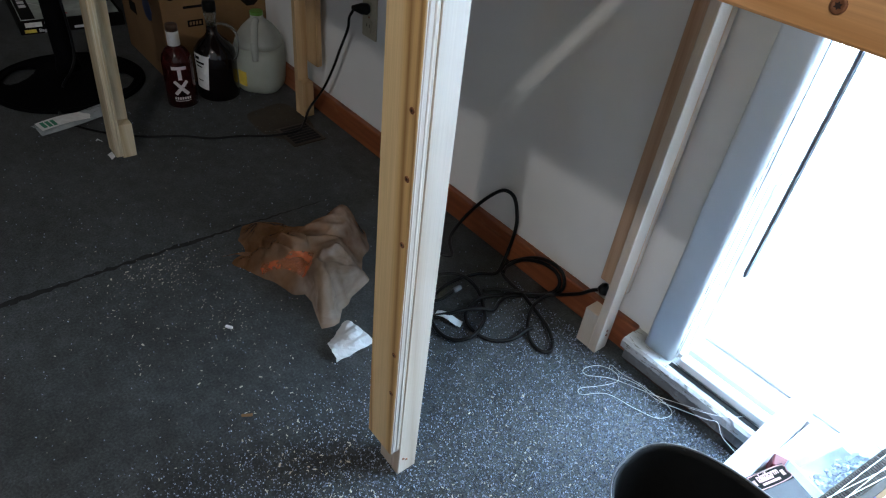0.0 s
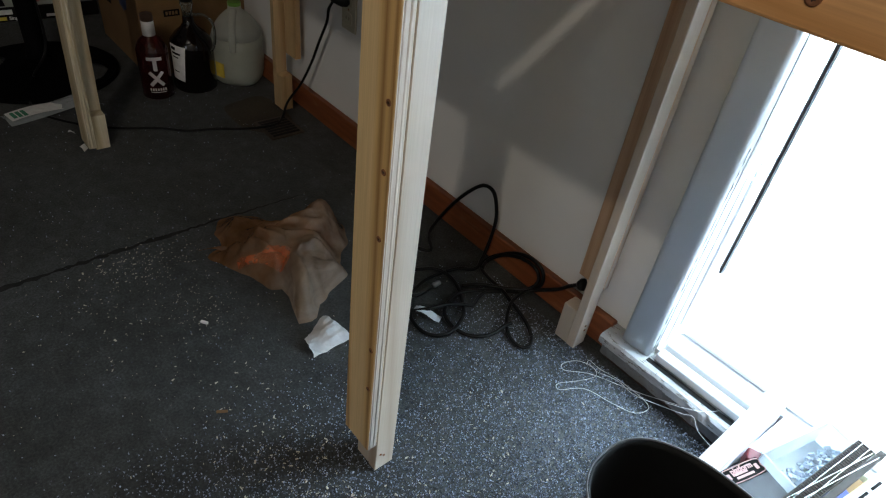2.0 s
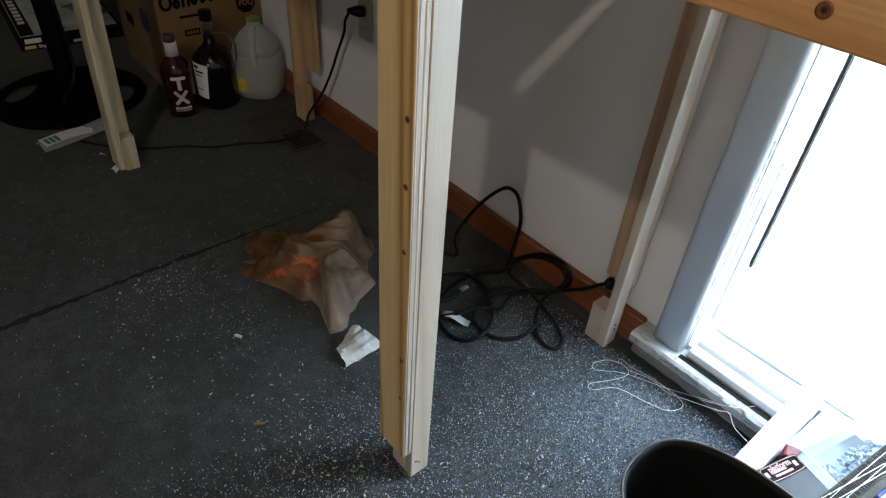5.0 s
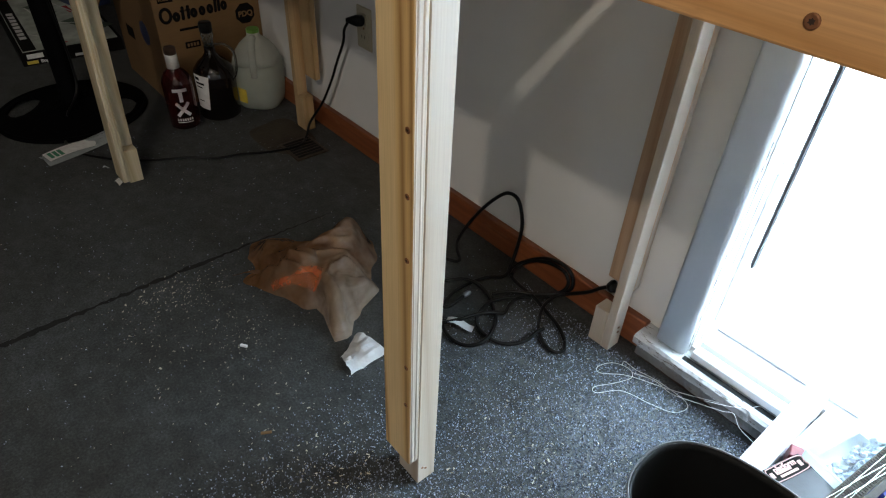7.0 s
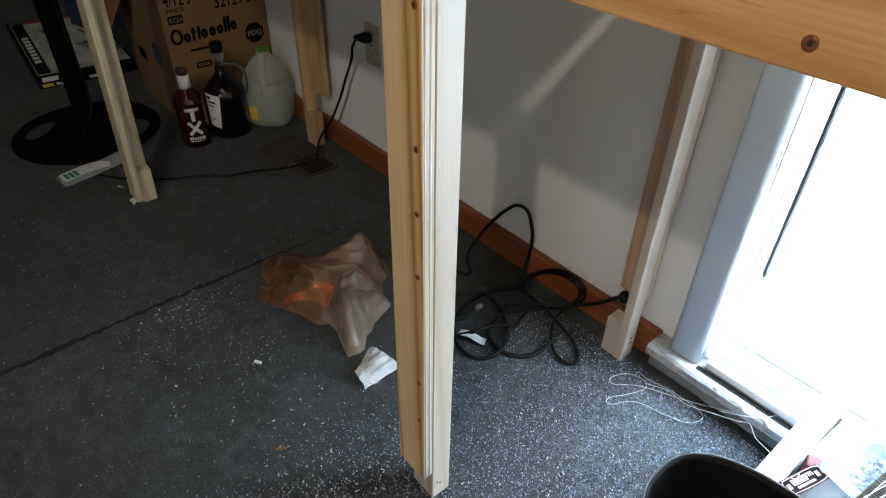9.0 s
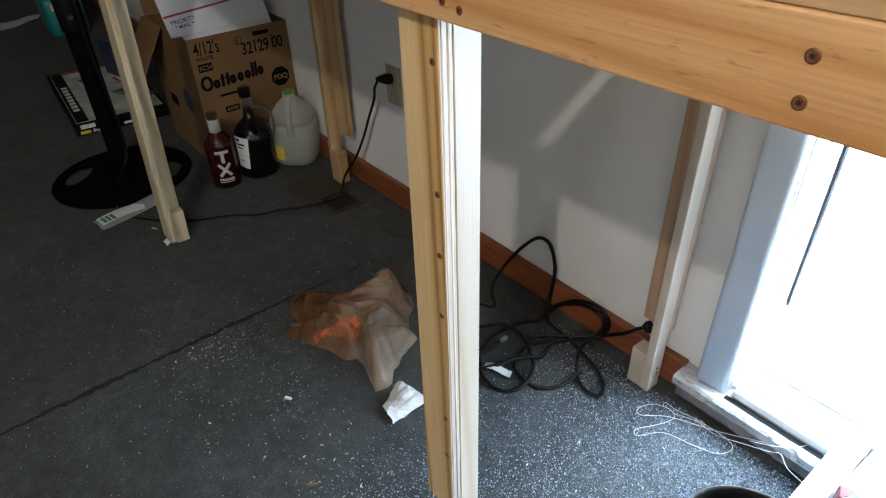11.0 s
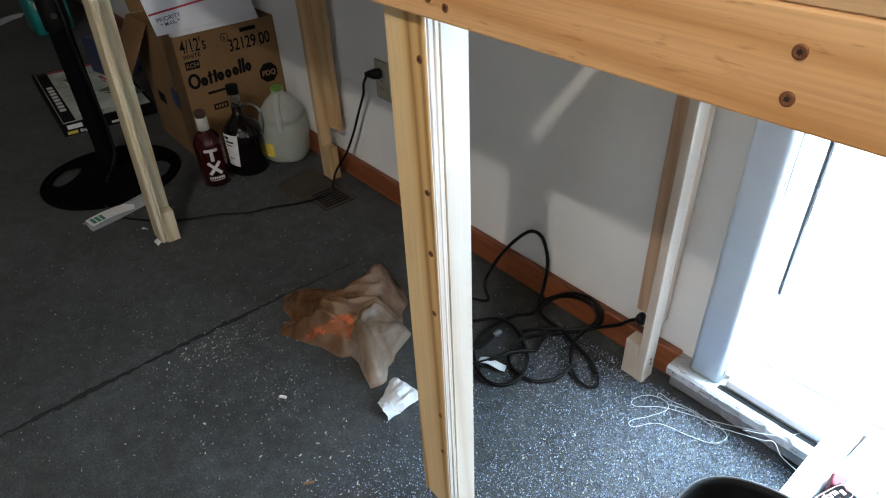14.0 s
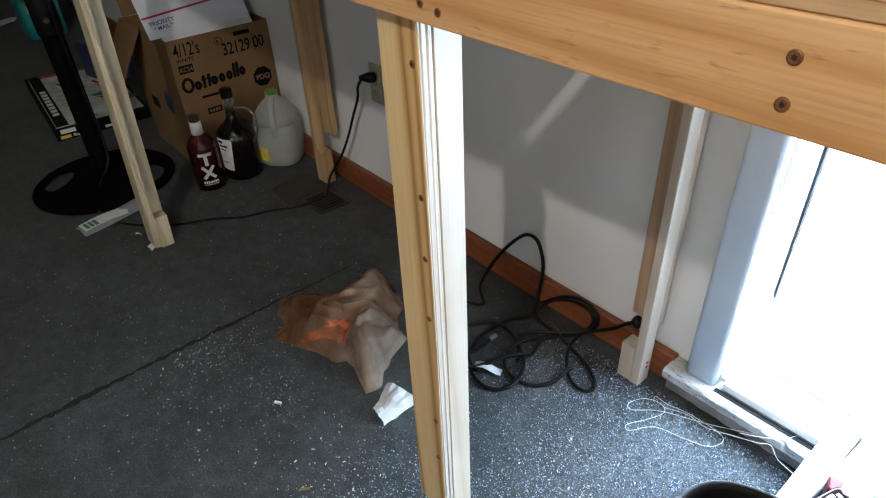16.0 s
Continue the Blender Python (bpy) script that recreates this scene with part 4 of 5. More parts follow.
for bar in ((-0.030, 0.146, -0.012, 0.144, 0.0050), (-0.028, 0.131, 0.004, 0.128, 0.0034), (-0.026, 0.119, -0.004, 0.116, 0.0022), (-0.026, 0.072, -0.006, 0.070, 0.0016)):
    part("print_bar", wrapped([bar], R2, C2, FACE - 0.72, 0.0014), INK, lab)

jug = thing("water_jug", "cloudy plastic gallon jug of water with a green cap", "jug", "bottles by the box")
C3 = (-1.570, -0.099)
part("body", turned(lathe([(0.052, 0), (0.064, 0.004), (0.072, 0.014), (0.0775, 0.036), (0.080, 0.080), (0.0800, 0.125), (0.0760, 0.156)], 40, 0.16, radians(45)), pose(*C3, 0)), WATER, jug, "cloudy plastic full of water", True)
part("shoulder", turned(lathe([(0.0760, 0.1564), (0.0700, 0.176), (0.0600, 0.196), (0.0470, 0.214), (0.0320, 0.228), (0.0215, 0.236), (0.0195, 0.242), (0.0195, 0.250)], 40, 0.16, radians(45)), pose(*C3, 0)), JUG, jug, "empty cloudy plastic above the water line", True)
part("cap", turned(lathe([(0.021, 0.2502), (0.021, 0.2600), (0.0195, 0.2620)], 24), pose(*C3, 0)), GREEN, jug, "green screw cap")
part("handle", turned(tube([(0.020, 0, 0.236), (0.040, 0, 0.236), (0.064, 0, 0.212), (0.078, 0, 0.172), (0.077, 0, 0.125)], 0.0115, 10), pose(*C3, 0, 0, 0, -35)), JUG, jug, "", True)
q = wrapped([(-0.018, 0.046 + 0.008 * k, 0.014, 0.042 + 0.008 * k, 0.0045) for k in range(6)], 0.090, (C3[0] + 0.0, C3[1] - 0.004), radians(-62), 0.0012)
part("label", q, YELLOW, jug, "yellow paper label")

# ---- carton and what stands in it ----
BX, BY0, BY1, BD, BH = -1.700, -0.357, -0.003, 0.42, 0.454
box = thing("cardboard_box", "open brown cardboard carton with black printing", "box")
T = 0.004
front = part("front_panel", block(BX - T, BX, BY0, BY1, 0, BH, 0.001), BROWN_CARD, box, "printed front panel")
side = part("side_panel", block(BX - BD + T, BX - T - 0.0005, BY0, BY0 + T, 0, BH), BROWN_CARD, box)
part("side_panel", block(BX - BD + T, BX - T - 0.0005, BY1 - T, BY1, 0, BH), BROWN_CARD, box)
part("back_panel", block(BX - BD, BX - BD + T - 0.0005, BY0, BY1, 0, BH), BROWN_CARD, box)
part("bottom_panel", block(BX - BD + T + 0.001, BX - T - 0.001, BY0 + T + 0.001, BY1 - T - 0.001, 0.001, 0.006), BROWN_CARD, box)
FLAP = pose(BX - 0.315, BY0 - 0.003, BH + 0.001, 148, 0, 0)
flap = part("flap", turned(block(-0.100, 0.100, 0, 0.004, 0, 0.185, 0.001), FLAP), BROWN_CARD, box, "side flap hanging outwards")
for k in range(6):
    part("print_bar", turned(block(-0.075 + 0.012 * (k % 2), 0.070, -0.0006, -0.0002, 0.020 + 0.027 * k, 0.026 + 0.027 * k), FLAP), INK, flap)
part("flap", turned(block(-0.004, 0, BY0 + 0.01, BY1 - 0.01, 0, 0.150, 0.001), pose(BX - BD - 0.001, 0, BH + 0.001, 0, -20, 0)), BROWN_CARD, box, "raised back flap")
FXX = BX + 0.0006
letters("4/12's", 0.050, facing_x(FXX, -0.341, 0.399) @ Matrix.Diagonal((0.74, 1.18, 1, 1)), INK, front, weight=0.008)
letters("WHITE", 0.019, facing_x(FXX, -0.339, 0.380), INK, front, weight=0.012)
letters("32129 00", 0.046, facing_x(FXX, -0.181, 0.370) @ Matrix.Diagonal((0.88, 1.22, 1, 1)), INK, front, weight=0.014)
plate = part("print_plate", block(FXX - 0.0004, FXX + 0.0003, -0.338, -0.290, 0.344, 0.371), INK, front)
letters("KC54", 0.021, facing_x(FXX + 0.0006, -0.335, 0.3500) @ Matrix.Diagonal((0.86, 1, 1, 1)), BROWN_CARD, front, weight=0.012)
letters("6", 0.019, facing_x(FXX, -0.195, 0.413), INK, front, weight=0.012)
part("print_bar", block(FXX - 0.0004, FXX + 0.0003, -0.131, -0.074, 0.424, 0.437), INK, front)
part("print_frame", block(FXX - 0.0004, FXX + 0.0003, -0.068, -0.066, 0.364, 0.418), INK, front)


def print_ring(y, z, ry, rz, stroke, material=INK):
    """A flat oval ring printed on the carton's front."""
    bm, rows = bmesh.new(), []
    for k in range(28):
        a = 2 * math.pi * k / 28
        c, d = math.cos(a), math.sin(a)
        rows.append((bm.verts.new((FXX, y + ry * c, z + rz * d)), bm.verts.new((FXX, y + (ry - stroke) * c, z + (rz - stroke) * d))))
    for a, b in zip(rows, rows[1:] + rows[:1]):
        bm.faces.new((a[0], b[0], b[1], a[1]))
    return part("print_ring", bm, material, front)


def print_stroke(y, z, w, h, lean=0.0):
    """A flat round-ended upright stroke printed on the carton's front."""
    bm, r = bmesh.new(), w / 2
    pts2 = [(r * math.cos(a), h - r + r * math.sin(a)) for a in (math.pi * k / 8 for k in range(9))] + [(r * math.cos(a), r + r * math.sin(a)) for a in (math.pi + math.pi * k / 8 for k in range(9))]
    bm.faces.new([bm.verts.new((FXX, y + p + lean * q, z + q)) for p, q in pts2])
    return part("print_stroke", bm, INK, front)


print_ring(-0.188, 0.420, 0.014, 0.014, 0.0022)
# the maker's mark as a row of plain ovals and round-ended strokes
RISE = 0.06
for y, ry, rz in ((-0.322, 0.021, 0.026), (-0.289, 0.0125, 0.0155), (-0.231, 0.0125, 0.0155), (-0.203, 0.0115, 0.0155), (-0.176, 0.0115, 0.0155), (-0.128, 0.0115, 0.0155)):
    print_ring(y, 0.277 + rz + RISE * (y + 0.34), ry, rz, 0.0100 if ry > 0.02 else ry - 0.0006)
for y, h in ((-0.268, 0.044), (-0.250, 0.044), (-0.158, 0.052), (-0.146, 0.052)):
    print_stroke(y, 0.277 + RISE * (y + 0.34), 0.0105, h, 0.06)
for y in (-0.268, -0.250):
    part("print_bar", block(FXX - 0.0004, FXX + 0.0003, y - 0.007, y + 0.009, 0.308, 0.314), INK, front)
part("print_bar", block(FXX - 0.0004, FXX + 0.0003, -0.287, -0.224, 0.249, 0.257), INK, front)
part("print_bar", block(FXX - 0.0004, FXX + 0.0003, -0.279, -0.228, 0.190, 0.211), INK, front)
for k in range(4):
    part("print_bar", block(FXX + 0.0005, FXX + 0.0009, -0.273 + 0.0105 * k, -0.266 + 0.0105 * k, 0.195, 0.206), BROWN_CARD, front)
octa = bmesh.new()
octa.faces.new([octa.verts.new((FXX + 0.0002, -0.058 + 0.036 * math.cos(math.pi / 8 + k * math.pi / 4), 0.267 + 0.036 * math.sin(math.pi / 8 + k * math.pi / 4))) for k in range(8)])
part("print_octagon", octa, INK, front)
letters("PDQ", 0.025, facing_x(FXX + 0.0008, -0.083, 0.258), BROWN_CARD, front)
part("print_octagon", turned(lathe([(0.042, 0), (0.042, 0.0004)], 8), pose(BX - 0.138, BY0 - 0.0002, 0.217, 90)), NAVY, side)
part("print_patch", turned(block(-0.035, 0.035, -0.02, 0.02, 0, 0.0004), pose(BX - 0.300, BY0 - 0.0002, 0.175, 90, 0, 0)), INK, side)

mailer = thing("mailing_envelope", "white cardboard mailer with a red stripe standing in the carton", "envelope")
MM = Matrix.Translation((BX - 0.020, BY0 + 0.012, 0.400)) @ pose(0, 0, 0, 0, -33, 0) @ Matrix(((0, 0, 1, 0), (1, 0, 0, 0), (0, 1, 0, 0), (0, 0, 0, 1)))
sheet = part("card_sheet", turned(block(-0.036, 0.312, 0.0655, 0.30, -0.004, 0, 0.0012, block(0.0, 0.312, 0, 0.065, -0.004, 0, 0.0012)), MM), WHITE_CARD, mailer)
part("lower_sheet", block(BX - 0.0245, BX - 0.0205, BY0 + 0.014, BY0 + 0.322, 0.0065, 0.399, 0.0012), WHITE_CARD, mailer)
MT = MM @ pose(0, 0.132, 0, 0, 0, 4.5)
part("stripe", turned(block(-0.034, 0.304, 0.0, 0.0065, 0.0003, 0.0007), MT), RED_INK, sheet, "red printed stripe")
letters("PRIORITY", 0.0215, MT @ pose(-0.020, -0.026, 0.0006) @ Matrix.Diagonal((0.90, 0.92, 1, 1)), BLUE_INK, sheet, weight=0.006)
letters("* MAIL *", 0.0200, MT @ pose(-0.013, -0.0425, 0.0006) @ Matrix.Diagonal((0.90, 0.85, 1, 1)), BLUE_INK, sheet, weight=0.006)

# ---- stand, flat box, packets ----
stand = thing("pole_stand", "black pedestal stand with a round pierced base", "stand")
SC, SR = (-1.868, -0.634), 0.222
bm = bmesh.new()


def pierced(u, v):
    a = 2 * math.pi * u
    r = 0.03 + (SR - 0.03) * v
    return (SC[0] + r * math.cos(a), SC[1] + r * math.sin(a), 0.012 + 0.030 * (1 - v) ** 1.5)


NU, NV = 144, 44
grid = [[None] * (NV + 1) for _ in range(NU)]
for i in range(NU):
    for j in range(NV + 1):
        grid[i][j] = bm.verts.new(pierced(i / NU, j / NV))
for i in range(NU):
    for j in range(NV):
        a, r = 2 * math.pi * (i + 0.5) / NU, 0.03 + (SR - 0.03) * (j + 0.5) / NV
        ok = True
        for ha in (radians(-124), radians(56)):
            du, dv = r * math.sin(a - ha), r * math.cos(a - ha) - 0.152
            if (du / 0.072) ** 2 + (dv / 0.046) ** 2 < 1:
                ok = False
        if ok:
            bm.faces.new((grid[i][j], grid[i][j + 1], grid[(i + 1) % NU][j + 1], grid[(i + 1) % NU][j]))
bmesh.ops.delete(bm, geom=[v for v in bm.verts if not v.link_faces], context="VERTS")
base = part("base", bm, METAL_BLACK, stand, "round black base with two oval openings", True)
sol = base.modifiers.new("thick", "SOLIDIFY")
sol.thickness, sol.offset = 0.006, -1
rim = tube([(SC[0] + SR * math.cos(a), SC[1] + SR * math.sin(a), 0.0075) for a in (2 * math.pi * k / 40 for k in range(41))], 0.0075, 8, 2)
part("rim", rim, METAL_BLACK, stand, "", True)
part("pole", turned(lathe([(0.040, 0.030), (0.036, 0.060), (0.032, 0.074), (0.032, 0.66), (0.028, 0.67), (0.028, 1.45)], 20), pose(SC[0] - 0.02, SC[1] + 0.012, 0)), METAL_BLACK, stand, "", True)
col = part("collar", turned(lathe([(0.035, 0.50), (0.038, 0.51), (0.038, 0.62), (0.035, 0.63)], 20), pose(SC[0] - 0.02, SC[1] + 0.012, 0)), BLACK, stand, "", True)
part("knob", turned(lathe([(0.005, 0), (0.005, 0.014), (0.008, 0.016), (0.008, 0.026)], 12), pose(SC[0] + 0.016, SC[1] + 0.008, 0.555, 0, 90, -15)), VENT, col)
part("cord", tube([(SC[0] + 0.028, SC[1] + 0.02, 1.3), (SC[0] + 0.030, SC[1] + 0.03, 0.8), (SC[0] + 0.028, SC[1] + 0.024, 0.45), (SC[0] + 0.034, SC[1] + 0.030, 0.12), (SC[0] + 0.10, SC[1] - 0.04, 0.035)], 0.004, 6), RUBBER, stand)

kit = thing("train_set_box", "flat black model-railway box with a pale picture lid", "box")
KM = pose(-2.345, -0.672, 0, 0, 0, -4)
part("carton", turned(block(-0.74, 0, 0, 0.36, 0, 0.048, 0.001), KM), INK, kit, "black carton sides")
lid = part("lid_picture", turned(block(-0.725, -0.012, 0.012, 0.348, 0.0484, 0.0490), KM), BOX_ART, kit, "pale grey-green lid picture")
for x0, y0, w, h, a in ((-0.60, 0.20, 0.34, 0.006, 18), (-0.55, 0.10, 0.40, 0.006, 10), (-0.30, 0.16, 0.20, 0.005, 64), (-0.20, 0.06, 0.12, 0.005, 40), (-0.48, 0.28, 0.30, 0.005, -8)):
    part("print_line", turned(block(0, w, 0, h, 0.0491, 0.0494), KM @ pose(x0, y0, 0, 0, 0, a)), LABEL, lid)
part("print_stripe", turned(block(-0.722, -0.690, 0.014, 0.346, 0.0491, 0.0493), KM), RED_INK, lid, "dark red printed stripe")
for x0, y0, w, h, a, ink in ((-0.56, 0.10, 0.16, 0.050, 24, "g"), (-0.30, 0.20, 0.20, 0.085, 30, "g"), (-0.12, 0.10, 0.05, 0.012, 60, "r"), (-0.09, 0.13, 0.06, 0.010, 40, "r"), (-0.50, 0.24, 0.10, 0.020, 8, "r")):
    part("print_patch", turned(block(0, w, 0, h, 0.0491, 0.0492), KM @ pose(x0, y0, 0, 0, 0, a)), DULL_GREEN if ink == "g" else RED_INK, lid)
part("print_panel", turned(block(-0.722, -0.02, 0.014, 0.060, 0.0491, 0.0493), KM), INK, lid)
for k in range(8):
    part("print_bar", turned(block(-0.50 + 0.045 * k, -0.468 + 0.045 * k, 0.026, 0.050, 0.0494, 0.0497), KM), LABEL, lid)
kf = KM @ facing_x(0.0006, 0, 0)
part("print_bar", turned(block(0.020, 0.075, 0.026, 0.043, 0, 0.0004), kf), LABEL, kit, "white maker's mark bar")
part("print_bar", turned(block(0.014, 0.052, 0.006, 0.018, 0, 0.0004), kf), YELLOW, kit)
letters("Single T", 0.016, kf @ pose(0.060, 0.007, 0.0004), LABEL, kit)
for k in range(3):
    part("print_bar", turned(block(0.084 + 0.022 * k, 0.100 + 0.022 * k, 0.030, 0.041, 0, 0.0004), kf), LABEL, kit)
part("print_bar", turned(block(0.180, 0.215, 0.008, 0.018, 0, 0.0004), kf), LABEL, kit)

navy = alone("navy_packet", turned(block(-0.10, 0.10, -0.07, 0.07, 0, 0.16, 0.004), pose(-2.83, -0.30, 0.050, 0, 0, 12)), NAVY, "dark navy cardboard packet standing on the flat box", "box")
part("print_bar", turned(block(0.1003, 0.1008, -0.030, 0.020, 0.070, 0.090), pose(-2.83, -0.30, 0.050, 0, 0, 12)), LABEL, navy)

pack = thing("nappy_pack", "teal and lime plastic-wrapped nappy pack on the floor", "package")
part("wrapper", turned(block(-0.11, 0.11, -0.105, 0.105, 0, 0.22, 0.03, seg=3), pose(-4.02, -0.318, 0)), TEAL, pack, "glossy teal wrapper", True)
part("top_wrapper", turned(block(-0.105, 0.105, -0.100, 0.100, 0.215, 0.33, 0.03, seg=3), pose(-4.02, -0.318, 0)), LIME, pack, "lime-yellow wrapper", True)
for k in range(3):
    part("print_bar", block(-3.9096, -3.9088, -0.385 + 0.045 * k, -0.355 + 0.045 * k, 0.15, 0.19), LABEL, pack)

# pale sheet laid down in place of a daylight streak on the floor
strip = grid_sheet(24, 6, lambda u, v: (-4.40 - 0.148 * u + (v - 0.5) * (0.24 - 0.12 * u), -0.705 + 0.326 * u + 0.02 * math.sin(4 * v), 0.004 + 0.004 * math.sin(9 * u) + 0.008 * math.sin(math.pi * v)))
alone("plastic_strip", strip, WHITE_CARD, "pale sheet imitating a bluish streak of daylight on the carpet", "strip", smooth=True)

packet = thing("clear_packet", "clear plastic packet with green and white printing on the carpet", "packet")
PM = pose(-1.565, -0.800, 0.003, 0, 0, 100)
part("pouch", turned(grid_sheet(20, 6, lambda u, v: (0.235 * u, -0.035 + 0.075 * v, 0.004 + 0.010 * math.sin(math.pi * v) * (0.5 + noise.noise(Vector((u * 6, v * 3, 2)))) + 0.014 * u * u)), PM), CLEAR, packet, "", True)
part("printed_card", turned(grid_sheet(10, 3, lambda u, v: (0.008 + 0.155 * u, -0.026 + 0.055 * v, 0.0135 + 0.004 * math.sin(4 * u))), PM), LABEL, packet, "white printed card")
for k in range(3):
    part("print_bar", turned(block(0.016 + 0.014 * k, 0.026 + 0.014 * k, -0.020, 0.016, 0.0175, 0.0182), PM), GREEN_INK, packet)

# ---- waste bin and the box of railway parts by the window ----
wb = thing("waste_bin", "black plastic waste bin with a rounded oblong rim", "bin")
BC, BHH = (0.375, -0.462), 0.300


def bin_ring(sx, sy, z, n=48, p=2.5):
    out = []
    for i in range(n):
        a = 2 * math.pi * i / n
        k = 1 / (abs(math.cos(a)) ** p + abs(math.sin(a)) ** p) ** (1 / p)
        out.append((BC[0] + sx * k * math.cos(a), BC[1] + sy * k * math.sin(a), z))
    return out


bm = bmesh.new()
rings = [[bm.verts.new(q) for q in bin_ring(*r)] for r in ((0.115, 0.066, 0.002), (0.120, 0.070, 0.02), (0.160, 0.098, BHH - 0.004), (0.1640, 0.1020, BHH), (0.1630, 0.1010, BHH + 0.003), (0.1600, 0.0980, BHH + 0.003), (0.1565, 0.0945, BHH - 0.006), (0.118, 0.068, 0.024))]
for a, b in zip(rings, rings[1:]):
    for i in range(48):
        bm.faces.new((a[i], a[(i + 1) % 48], b[(i + 1) % 48], b[i]))
bm.faces.new(rings[0][::-1])
bm.faces.new(rings[-1])
part("bucket", bm, BLACK, wb, "", True)
part("rim", tube([*bin_ring(0.1632, 0.1012, BHH + 0.003, 40), bin_ring(0.1632, 0.1012, BHH + 0.003, 40)[0]], 0.0016, 6, 2), BIN_RIM, wb, "", True)

crate = thing("storage_tray", "open white card tray of railway parts by the window", "tray")
X0, X1, Y0, Y1 = 0.312, 0.80, -0.345, -0.085
for x0, x1, y0, y1 in ((X0, X0 + 0.004, Y0, Y1), (X1 - 0.004, X1, Y0, Y1)):
    part("side", block(x0, x1, y0, y1, 0, 0.236, 0.001), WHITE_CARD, crate)
for y0, top in ((Y0, 0.236), (Y1 - 0.004, 0.204)):
    part("end", block(X0 + 0.0045, X1 - 0.0045, y0, y0 + 0.004, 0, top, 0.001), WHITE_CARD, crate)
part("base", block(X0 + 0.0045, X1 - 0.0045, Y0 + 0.0045, Y1 - 0.0045, 0.001, 0.005), WHITE_CARD, crate)
part("flap", turned(block(-0.032, 0, Y0 + 0.004, Y1 - 0.010, -0.002, 0.002, 0.001), pose(X0 + 0.001, 0, 0.238, 0, -14, 0)), WHITE_CARD, crate, "white card flap folded outwards")
alone("small_carton", block(X0 + 0.010, X1 - 0.010, Y0 + 0.010, Y1 - 0.010, 0.0055, 0.200, 0.003), BROWN_CARD, "small brown cardboard carton inside the white tray", "box")
# white sheet added over the carton to stand for window glare
alone("paper_sheet", turned(block(-0.034, 0.060, -0.052, 0.062, 0, 0.003, 0.001), pose(0.352, -0.150, 0.2003, 0, 0, -4)), PAPER, "white sheet added in the tray to imitate blown-out glare", "paper")
case = thing("parts_case", "small dark case with a pink printed plaque in the tray", "case")
CM = pose(0.351, -0.288, 0.2005, 0, 0, -16)
part("case_body", turned(block(-0.030, 0.038, -0.040, 0.040, 0, 0.046, 0.003), CM), DARK_CASE, case, "dark grey-blue case")
plq = part("plaque", turned(block(-0.029, -0.005, -0.036, 0.036, 0.0463, 0.0472, 0.0003), CM), INK, case, "black plaque")
part("plaque_border", turned(tube([(-0.027, -0.030, 0.0476), (-0.027, 0.030, 0.0476), (-0.017, 0.034, 0.0476), (-0.007, 0.030, 0.0476), (-0.007, -0.030, 0.0476), (-0.017, -0.034, 0.0476), (-0.027, -0.030, 0.0476)], 0.0007, 6, 6), CM), PINK_INK, plq)
letters("platform", 0.0115, CM @ pose(-0.0185, -0.019, 0.0475, 0, 0, 90), PINK_INK, plq)
for k in range(1, 3):
    part("print_bar", turned(block(-0.0235 + 0.0052 * k, -0.0203 + 0.0052 * k, -0.016, 0.016 - 0.008 * (k == 1), 0.0473, 0.0478), CM), PINK_INK, plq)
for y in (-0.026, 0.026):
    part("print_dot", turned(block(-0.021, -0.013, y - 0.003, y + 0.003, 0.0473, 0.0478, 0.0002), CM), PINK_INK, plq)
alone("red_packet", turned(block(-0.010, 0.010, -0.012, 0.012, 0, 0.030, 0.002), pose(0.3305, -0.2265, 0.2005, 0, 0, 20)), plain("dark_red_card", (0.20, 0.02, 0.03), 0.5), "small dark red packet in the white tray", "packet")

tub = thing("parts_tub", "clear plastic tub half full of blue-grey parts", "tub")
TM = pose(0.381, -0.164, 0.2036, 0, 0, -14)
for x0, x1, y0, y1 in ((-0.026, -0.024, -0.078, 0.070), (0.034, 0.036, -0.078, 0.070), (-0.0235, 0.0335, -0.078, -0.076), (-0.0235, 0.0335, 0.068, 0.070)):
    part("wall", turned(block(x0, x1, y0, y1, 0, 0.046, 0.0006), TM), TUB, tub)
part("floor_panel", turned(block(-0.0235, 0.0335, -0.0755, 0.0675, 0, 0.002), TM), TUB, tub)
rim = None
for x0, x1, y0, y1 in ((-0.0285, -0.0235, -0.0805, 0.0725), (0.0335, 0.0385, -0.0805, 0.0725), (-0.0230, 0.0330, -0.0805, -0.0755), (-0.0230, 0.0330, 0.0675, 0.0725)):
    rim = block(x0, x1, y0, y1, 0.0462, 0.0485, 0.0008, rim)
part("rim", turned(rim, TM), TUB, tub, "pale folded rim")
random.seed(8)
bm = bmesh.new()
for _ in range(130):
    x, y = random.uniform(-0.004, 0.030), random.uniform(-0.050, 0.064)
    k = random.uniform(0.0020, 0.0052)
    join(bm, turned(block(-k, k, -k * 0.7, k * 0.7, 0, k * 1.4, 0.0009), pose(x, y, random.uniform(0.003, 0.010 + 0.7 * (x + 0.004)), random.uniform(-60, 60), random.uniform(-60, 60), random.uniform(0, 90))))
tagged(part("loose_part", turned(bm, TM), BLUE_BITS, tub, "blue-grey moulded parts"), kind="stuff")

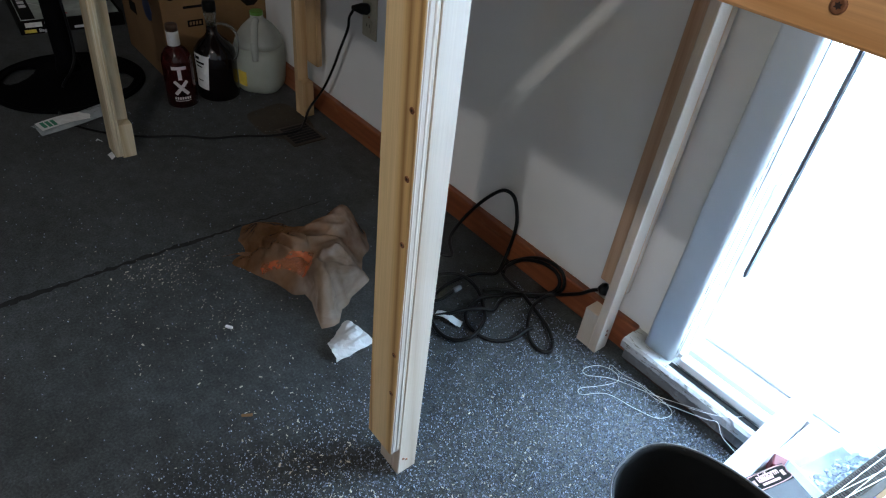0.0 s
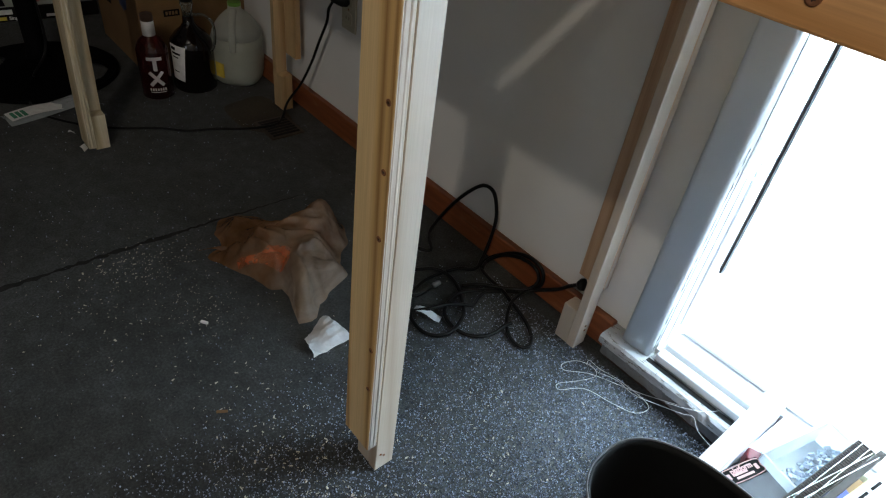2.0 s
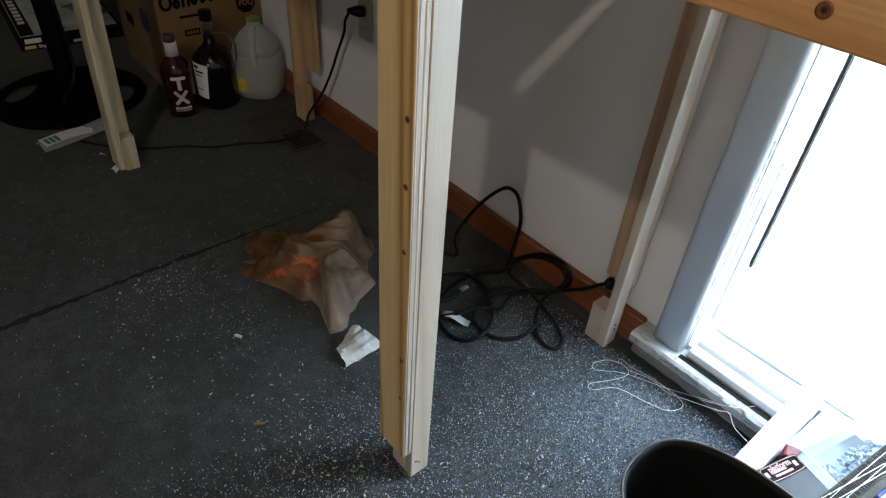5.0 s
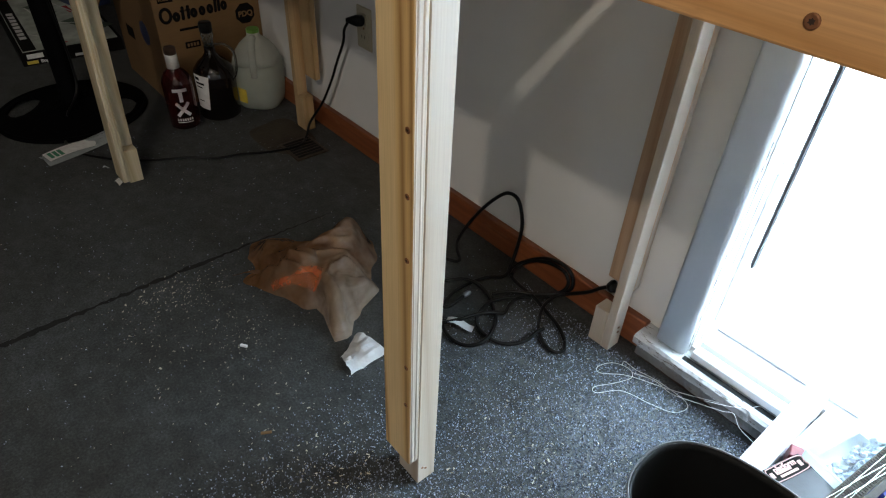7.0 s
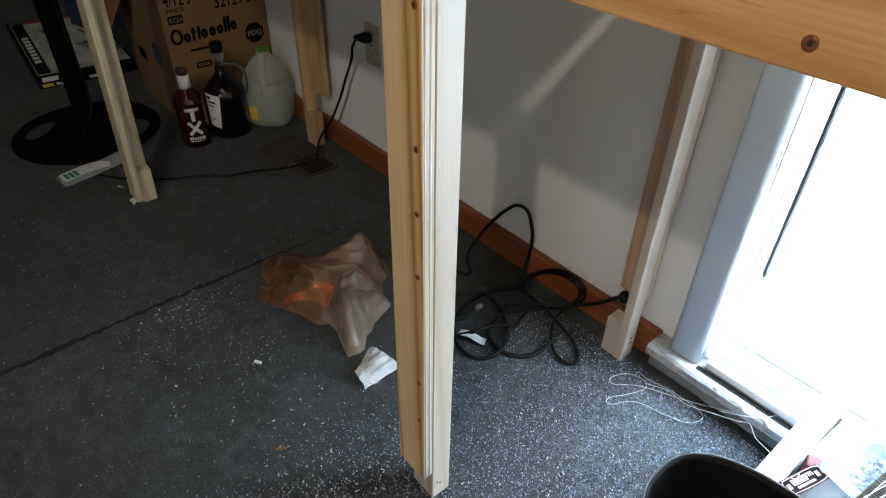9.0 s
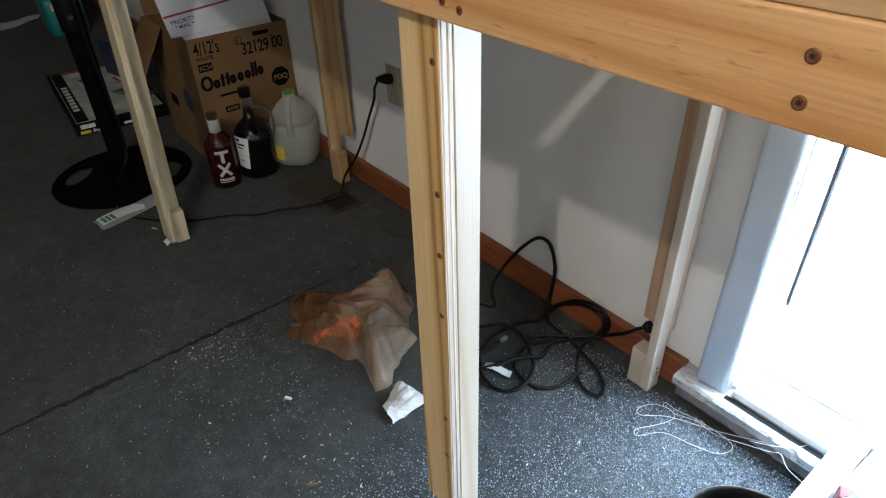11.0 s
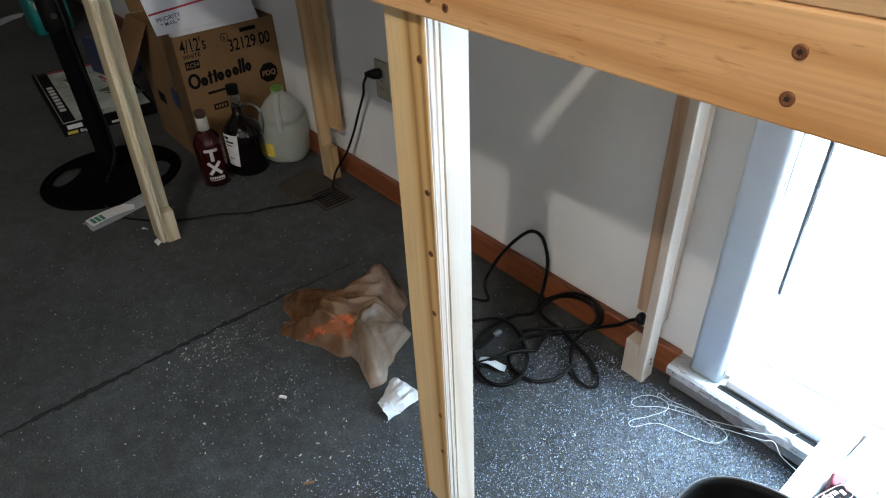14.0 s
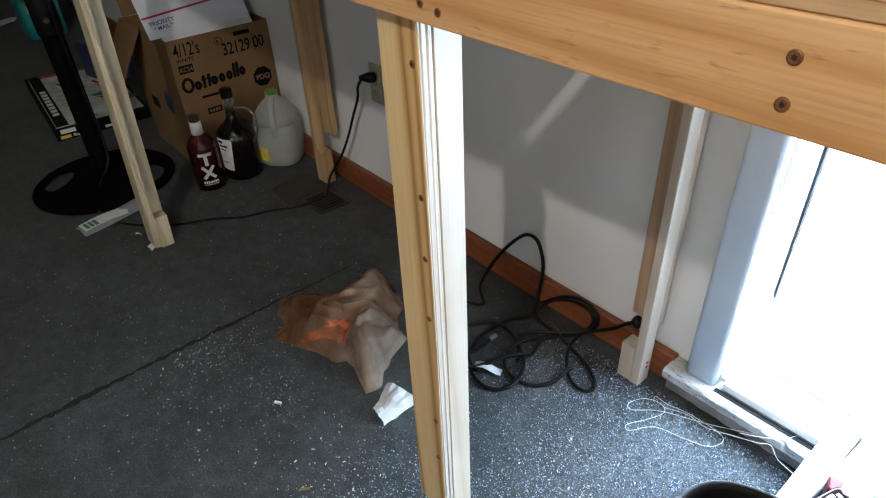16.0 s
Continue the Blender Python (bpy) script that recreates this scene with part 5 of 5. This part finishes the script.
pack2 = thing("yellow_packet", "pale yellow and white blister packet in the tray", "packet")
part("card", turned(block(-0.060, 0.060, -0.105, 0.105, 0, 0.046, 0.002), pose(0.500, -0.215, 0.2005, 0, 0, -10)), plain("pale_yellow_card", (0.72, 0.68, 0.36), 0.6), pack2)
part("cover", turned(block(-0.058, -0.012, -0.100, 0.100, 0.0463, 0.0480), pose(0.500, -0.215, 0.2005, 0, 0, -10)), LABEL, pack2, "white printed cover")
for k in range(5):
    part("print_bar", turned(block(-0.050, -0.046, -0.085 + 0.034 * k, -0.060 + 0.034 * k, 0.0483, 0.0487), pose(0.500, -0.215, 0.2005, 0, 0, -10)), INK, pack2)
alone("blue_scrap", turned(block(-0.012, 0.012, -0.018, 0.018, 0, 0.040, 0.003), pose(0.440, -0.195, 0.2005, 0, 0, -25)), plain("blue_plastic", (0.02, 0.04, 0.36), 0.35), "small bright blue plastic piece in the tray", "scrap")

track = thing("track_turnout", "brown model-railway crossing with nickel rails lying on the tub", "model track")
RM = pose(0.4135, -0.195, 0.2495, 0, 0, -8)
part("roadbed", turned(block(-0.0135, 0.0135, -0.108, 0.108, 0, 0.003, 0.0008), RM), TIES, track, "brown moulded roadbed")
part("spur_roadbed", turned(block(0.0138, 0.024, -0.055, 0.122, 0, 0.003, 0.0008), RM), TIES, track)
me = None
for k in range(40):
    if me is None:
        ob = part("tie", turned(block(-0.0115, 0.0115, -0.0012, 0.0012, 0.0031, 0.0042), RM), TIES, track)
        me = ob.data
    else:
        ob = new("tie", me)
        ob.parent = track
    ob.location = RM.to_3x3() @ Vector((0, -0.104 + k * 0.00534, 0))
for pts_ in ([(-0.0055, -0.106, 0.0048), (-0.0055, 0.0, 0.0048), (-0.0055, 0.106, 0.0048)], [(0.0055, -0.106, 0.0048), (0.0055, 0.0, 0.0048), (0.0055, 0.106, 0.0048)], [(-0.0115, -0.100, 0.0048), (0.0, 0.0, 0.0048), (0.0115, 0.100, 0.0048)], [(-0.002, -0.106, 0.0048), (0.009, 0.0, 0.0048), (0.020, 0.100, 0.0048)]):
    part("rail", turned(tube(pts_, 0.00045, 5, 3), RM), RAIL, track, "nickel rail")
